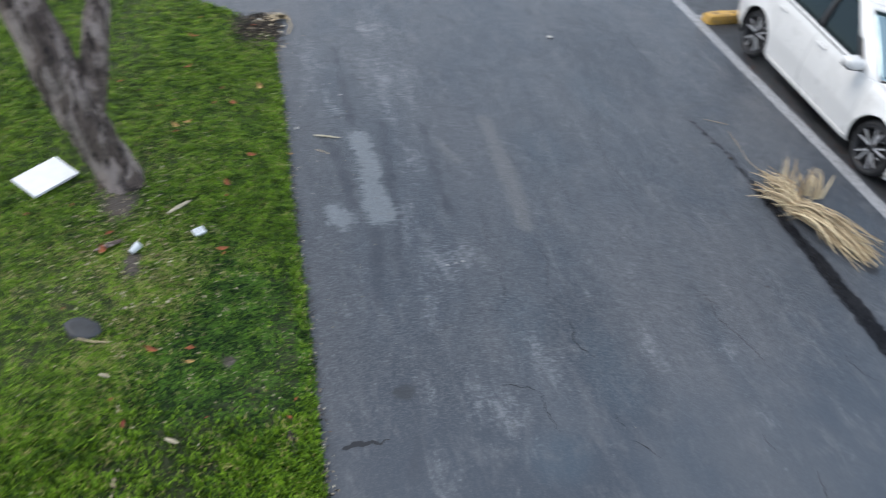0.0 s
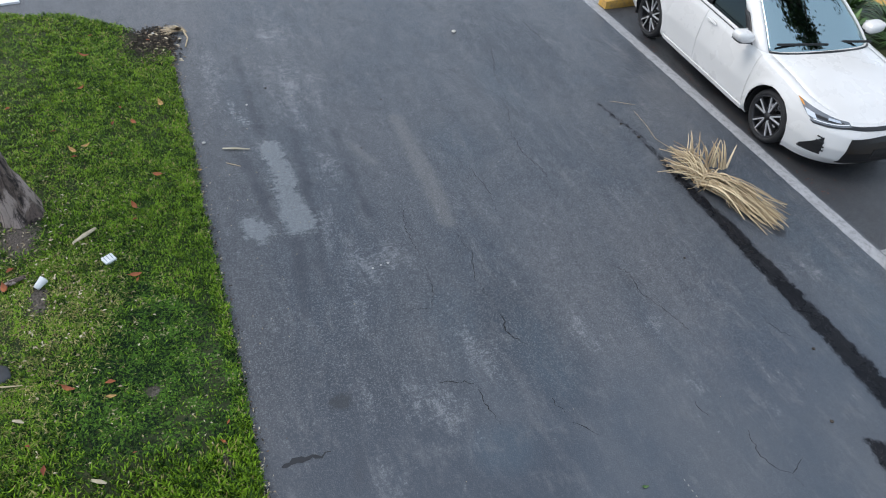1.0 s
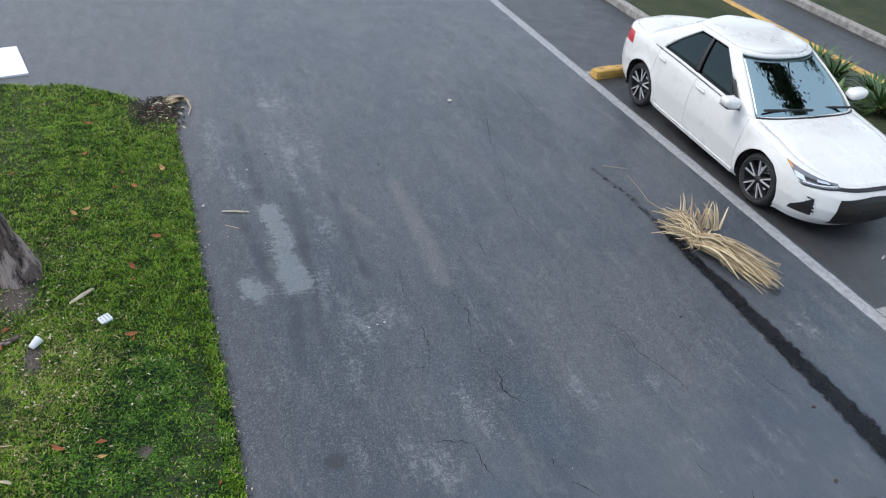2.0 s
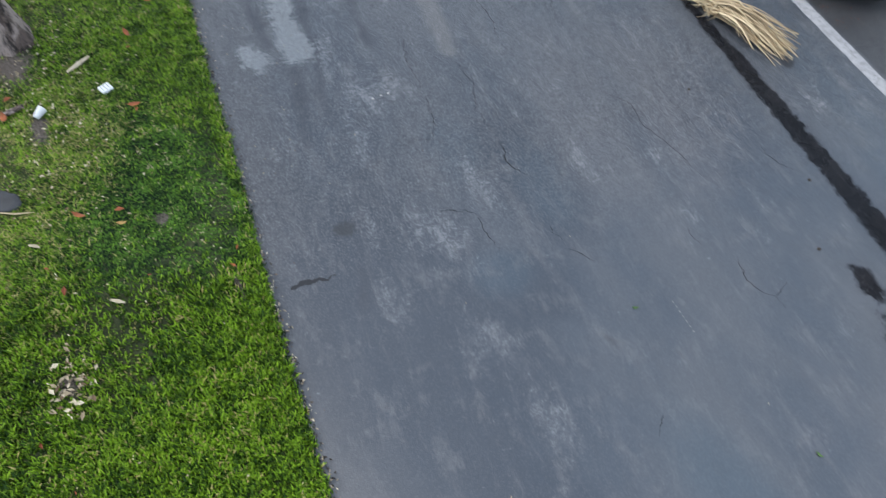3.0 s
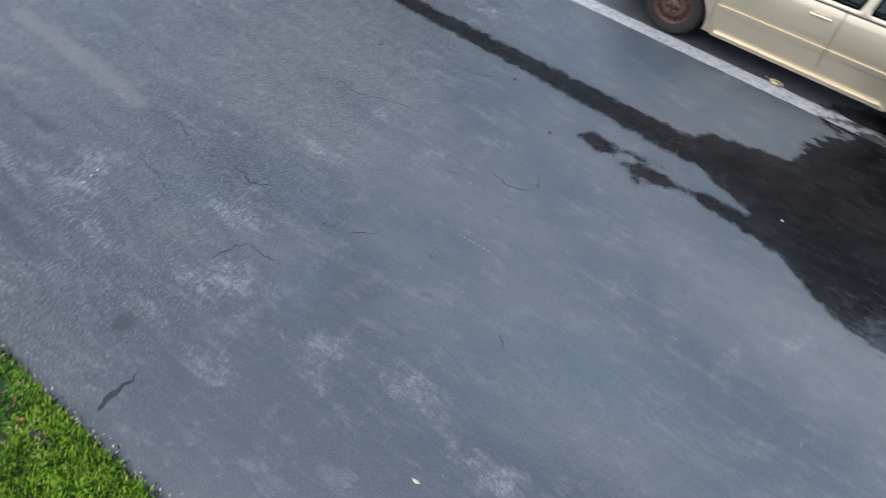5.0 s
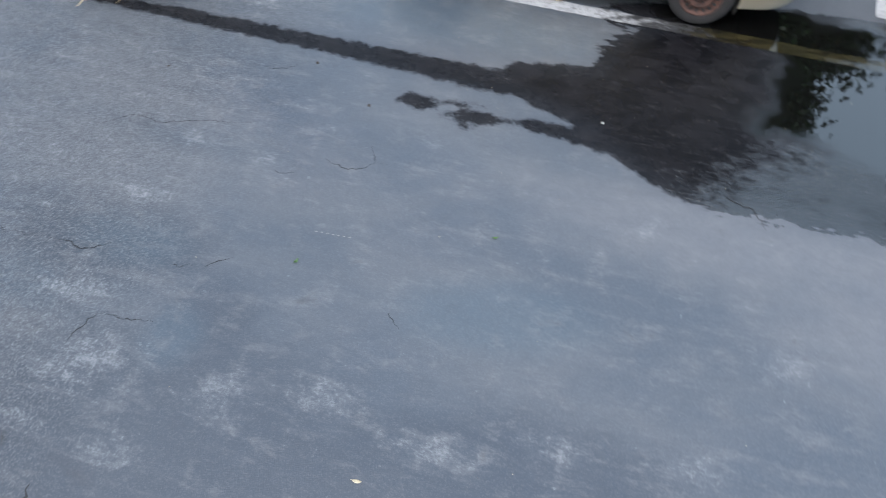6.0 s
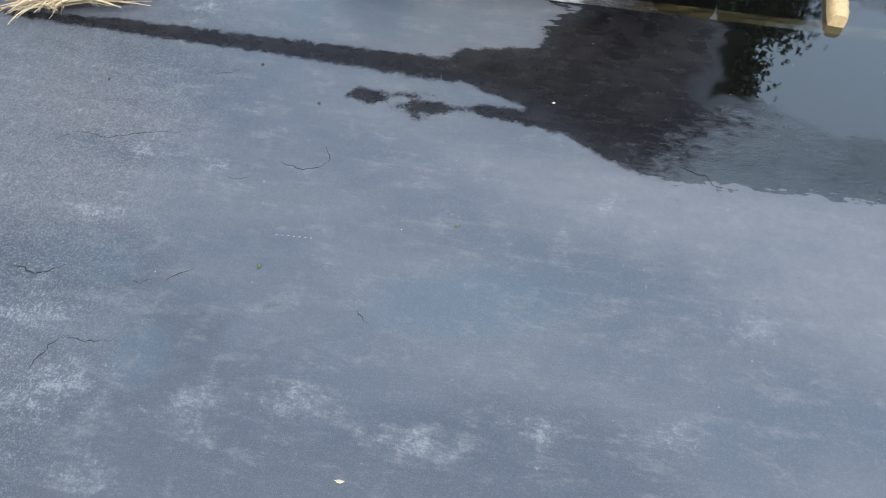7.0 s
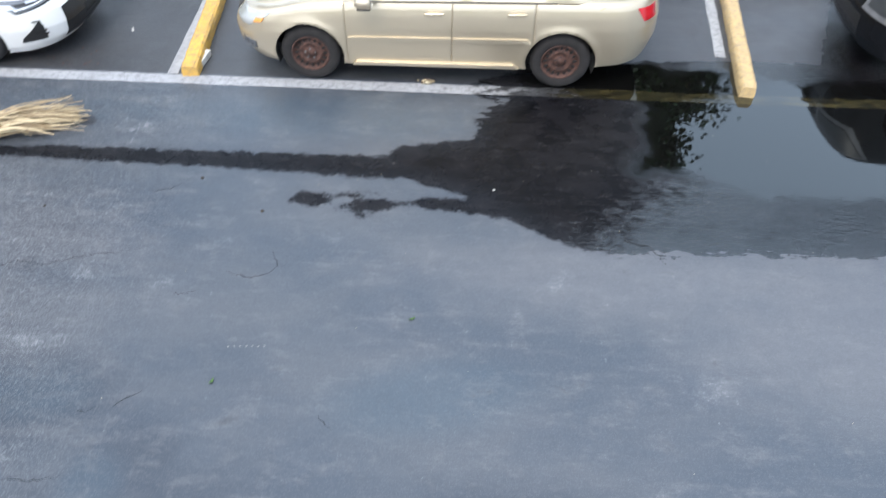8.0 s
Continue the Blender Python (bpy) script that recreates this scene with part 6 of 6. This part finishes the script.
def near_tree(rnd):
    return -3.6 + rnd.gauss(0, 0.55), -7.7 + rnd.gauss(0, 0.35)


def near_edge(rnd):
    return rnd.uniform(-7, 0.8), GRASS_EDGE + 0.012 + rnd.gauss(0, 0.035)


def on_road(rnd):
    x, y = rnd.uniform(-8, 5), rnd.uniform(-6.2, 3)
    return x, y


def by_edge_road(rnd):
    return rnd.uniform(-7.5, -2.0), -6.15 + abs(rnd.gauss(0, 0.45))


def at_corner(rnd):
    while True:
        x, y = -7.2 + rnd.gauss(0, 0.26), -6.45 + rnd.gauss(0, 0.16)
        if lawn_inside(x, y) > -0.03:
            return x, y


flat_bits("wood_chips", 800, 31, on_lawn, 0.022, M_CHIP, "pale wood chips scattered in the grass", "wood chips", lambda r: r.uniform(0.045, 0.07))
flat_bits("leaf_clump", 26, 42, lambda r: (1.2 + r.gauss(0, 0.035), 0.11 + r.gauss(0, 0.025)), 0.06, M_CHIP, "small clump of dry leaves on the lane line", "leaves", lambda r: r.uniform(0.008, 0.03))
def off_corner(rnd):
    while True:
        x, y = -7.26 + rnd.gauss(0, 0.2), -6.37 + rnd.gauss(0, 0.1)
        if lawn_inside(x, y) < 0.03 and x > -7.7 and y < -6.12 + 0.05 * rnd.random():
            return x, y


flat_bits("spilled_soil", 1500, 44, off_corner, 0.05, M_HUMUS, "dark soil spilled over the asphalt at the lawn corner", "soil", lambda r: r.uniform(0.001, 0.012))
flat_bits("corner_soil", 1500, 40, at_corner, 0.035, M_HUMUS, "black bare soil at the lawn corner", "soil", lambda r: r.uniform(0.03, 0.05))
flat_bits("corner_chips", 22, 41, lambda r: (max(-7.8, -7.1 + r.gauss(0, 0.28)), min(-6.1, -6.32 + r.gauss(0, 0.12))), 0.05, M_CHIP, "pale husks on the bare lawn corner", "wood chips", lambda r: r.uniform(0.045, 0.06))
flat_bits("lawn_husks", 170, 43, lambda r: (-2.9 + r.gauss(0, 0.6), -7.45 + r.gauss(0, 0.3)), 0.03, M_CHIP, "pale husk bits lying in the thin grass", "wood chips", lambda r: r.uniform(0.045, 0.075))
flat_bits("husk_chips", 70, 39, lambda r: (-0.65 + r.gauss(0, 0.15), -7.58 + r.gauss(0, 0.075)), 0.05, M_CHIP, "pale broken husks heaped in the lush grass", "wood chips", lambda r: r.uniform(0.05, 0.09))
flat_bits("mulch", 420, 32, near_tree, 0.03, M_CHIP, "pale wood chips round the tree foot", "wood chips", lambda r: r.uniform(0.04, 0.06))
flat_bits("edge_litter", 700, 33, near_edge, 0.02, M_CHIP, "pale crumbs along the edge of the lawn", "debris", lambda r: r.uniform(0.01, 0.045))
flat_bits("edge_soil", 1500, 38, lambda r: (r.uniform(-7.2, 1.0), GRASS_EDGE + 0.015 + r.gauss(0, 0.03)), 0.022, M_HUMUS, "dark soil crumbs along the edge of the lawn", "soil", lambda r: r.uniform(0.002, 0.03))
flat_bits("fallen_leaves", 70, 34, on_lawn, 0.06, M_RUST_LEAF, "rust-red fallen leaves on the grass", "leaves", lambda r: r.uniform(0.05, 0.07))
flat_bits("stall_litter", 150, 37, lambda r: (r.uniform(-6.3, -2.4), 0.1 + abs(r.gauss(0, 0.28))), 0.02, M_RUST_LEAF, "brown leaf crumbs beside the white car", "debris", lambda r: 0.005)
flat_bits("road_grit", 200, 35, on_road, 0.009, M_CHIP, "tiny pale crumbs on the asphalt", "debris", lambda r: 0.003)
flat_bits("road_debris", 110, 36, by_edge_road, 0.016, M_CHIP, "pale crumbs on the asphalt beside the lawn", "debris", lambda r: 0.004)


def leaf(x, y, z, length, turn, material, label, seed, name="fallen_leaf"):
    """One curled dry leaf with a folded midrib and a short stalk."""
    rnd = random.Random(seed)
    wide, cup, fold = length * rnd.uniform(0.34, 0.5), rnd.uniform(0.1, 0.3), rnd.uniform(0.05, 0.2)
    verts, faces = [], []
    for i in range(7):
        u = i / 6
        w = wide * math.sin(math.pi * u ** 0.8) * 0.5 + 0.002
        for v in (-1, -0.5, 0, 0.5, 1):
            verts.append(((u - 0.5) * length, v * w, cup * length * (2 * u - 1) ** 2 + fold * abs(v) * w * 2 + rnd.gauss(0, 0.0015)))
    for i in range(6):
        for j in range(4):
            a = 5 * i + j
            faces.append((a, a + 5, a + 6, a + 1))
    ob = link_mesh(name, mesh_of(name, verts, faces), material, smooth=True)
    ob.modifiers.new("thick", "SOLIDIFY").thickness = 0.0015
    ob.matrix_basis = pose(x, y, z, rnd.uniform(-8, 8), rnd.uniform(-8, 8), turn)
    v, f = tube([(-0.5 * length, 0, cup * length), (-0.72 * length, 0.004, 0.7 * cup * length)], [0.0022, 0.0014], 5)
    link_mesh("leaf_stalk", mesh_of("leaf_stalk", v, f), material, ob)
    tagged(ob, label, "leaf", "fallen leaves")


for k, (x, y, size, turn) in enumerate(((-4.42, -6.59, 0.09, 70), (-3.98, -6.83, 0.1, 20), (-3.06, -6.88, 0.1, 95), (-2.0, -7.4, 0.1, 60), (-6.94, -7.2, 0.12, 80), (-6.2, -7.25, 0.1, 140), (-5.4, -6.75, 0.09, 30), (-3.15, -7.86, 0.1, 10))):
    leaf(x, y, 0.07, size, turn, M_RUST_LEAF, "rust-red curled fallen leaf on the grass", 600 + k)
for k, (x, y, size, turn) in enumerate(((-5.0, -7.34, 0.1, 40), (-5.06, -7.22, 0.08, 110), (-5.7, -6.45, 0.12, 15), (-1.85, -7.12, 0.07, 80))):
    leaf(x, y, 0.07, size, turn, M_TAN_LEAF, "tan-yellow dry fallen leaf on the grass", 620 + k)
leaf(0.94, -5.16, 0.004, 0.06, 5, M_CHIP, "small pale dry leaf on the asphalt", 640)
leaf(-4.46, -6.22, 0.03, 0.1, 60, M_TAN_LEAF, "tan-yellow dry leaf at the edge of the lawn", 641)
for k, (x, y, turn) in enumerate(((-0.07, -3.71, 80), (1.33, -3.06, 30))):
    leaf(x, y, 0.004, 0.05, turn, M_SHRUB, "small green leaf sprig on the asphalt", 650 + k)


def pebble(x, y, r, seed, material, label, name="pebble", category="stone"):
    rnd = random.Random(seed)
    bm = bmesh.new()
    bmesh.ops.create_icosphere(bm, subdivisions=2, radius=r)
    for v in bm.verts:
        v.co *= 1 + 0.18 * noise.noise(v.co * 60 + Vector((seed, 0, 0)))
        v.co.z *= 0.5
    low = min(v.co.z for v in bm.verts)
    ob = part(name, bm, material, smooth=True)
    ob.matrix_basis = pose(x, y, -low, 0, 0, rnd.uniform(0, 180))
    tagged(ob, label, category, "bits on the road")


for k, (x, y, r) in enumerate(((-2.69, -4.93, 0.011), (-2.71, -4.85, 0.009), (-2.72, -4.78, 0.012), (-6.9, -2.51, 0.035), (1.95, -1.55, 0.012), (-4.95, -6.1, 0.02), (-5.6, -5.55, 0.014), (-7.5, -6.4, 0.022), (-7.0, -6.45, 0.03))):
    pebble(x, y, r, 400 + k, M_PEBBLE, "small pale pebble on the ground")
slab("paper_scrap", -2.29, 0.96, 0.0, 0.02, 0.09, 0.004, 25, 0, M_PEBBLE, "thin white paper scrap on the stall asphalt", "paper scrap", 0.001)
for k, (x, y, r) in enumerate(((-5.92, -5.28, 0.014), (-5.41, -4.02, 0.013), (-4.5, -4.52, 0.01), (-4.0, -1.3, 0.02), (-4.3, -1.36, 0.016), (-0.1, -1.95, 0.016), (-0.75, -1.55, 0.016), (-2.05, -2.0, 0.013))):
    pebble(x, y, r, 500 + k, M_DIRT, "dark crumb of soil on the asphalt", "soil_crumb", "debris")
for k in range(7):
    slab("paint_dash", -0.03 + 0.045 * k, -3.4 + 0.003 * k, 0.0, 0.014, 0.007, 0.003, 4 * k, 0, M_KERB, "tiny white paint dash on the asphalt", "road marking", 0.001, "paint dashes")


# ---- grass ----
blades("grass", 88000, 5, 0.06, 0.0082, M_GRASS, "short green lawn grass beside the road", 0.85)
blades("clover", 62000, 6, 0.034, 0.0145, M_CLOVER, "low dark green ground cover in the lawn", 1.3, False)
blades("thatch", 8200, 8, 0.05, 0.007, M_THATCH, "dry straw-coloured thatch in the thin lawn", 1.2, True, None, (-2.75, -7.8, 1.7, 1.0))
blades("verge_grass", 22000, 7, 0.12, 0.034, M_GRASS, "green lawn grass further along the verge", 1.15, True, (-8.3, 7.95, -12.55, -6.2))
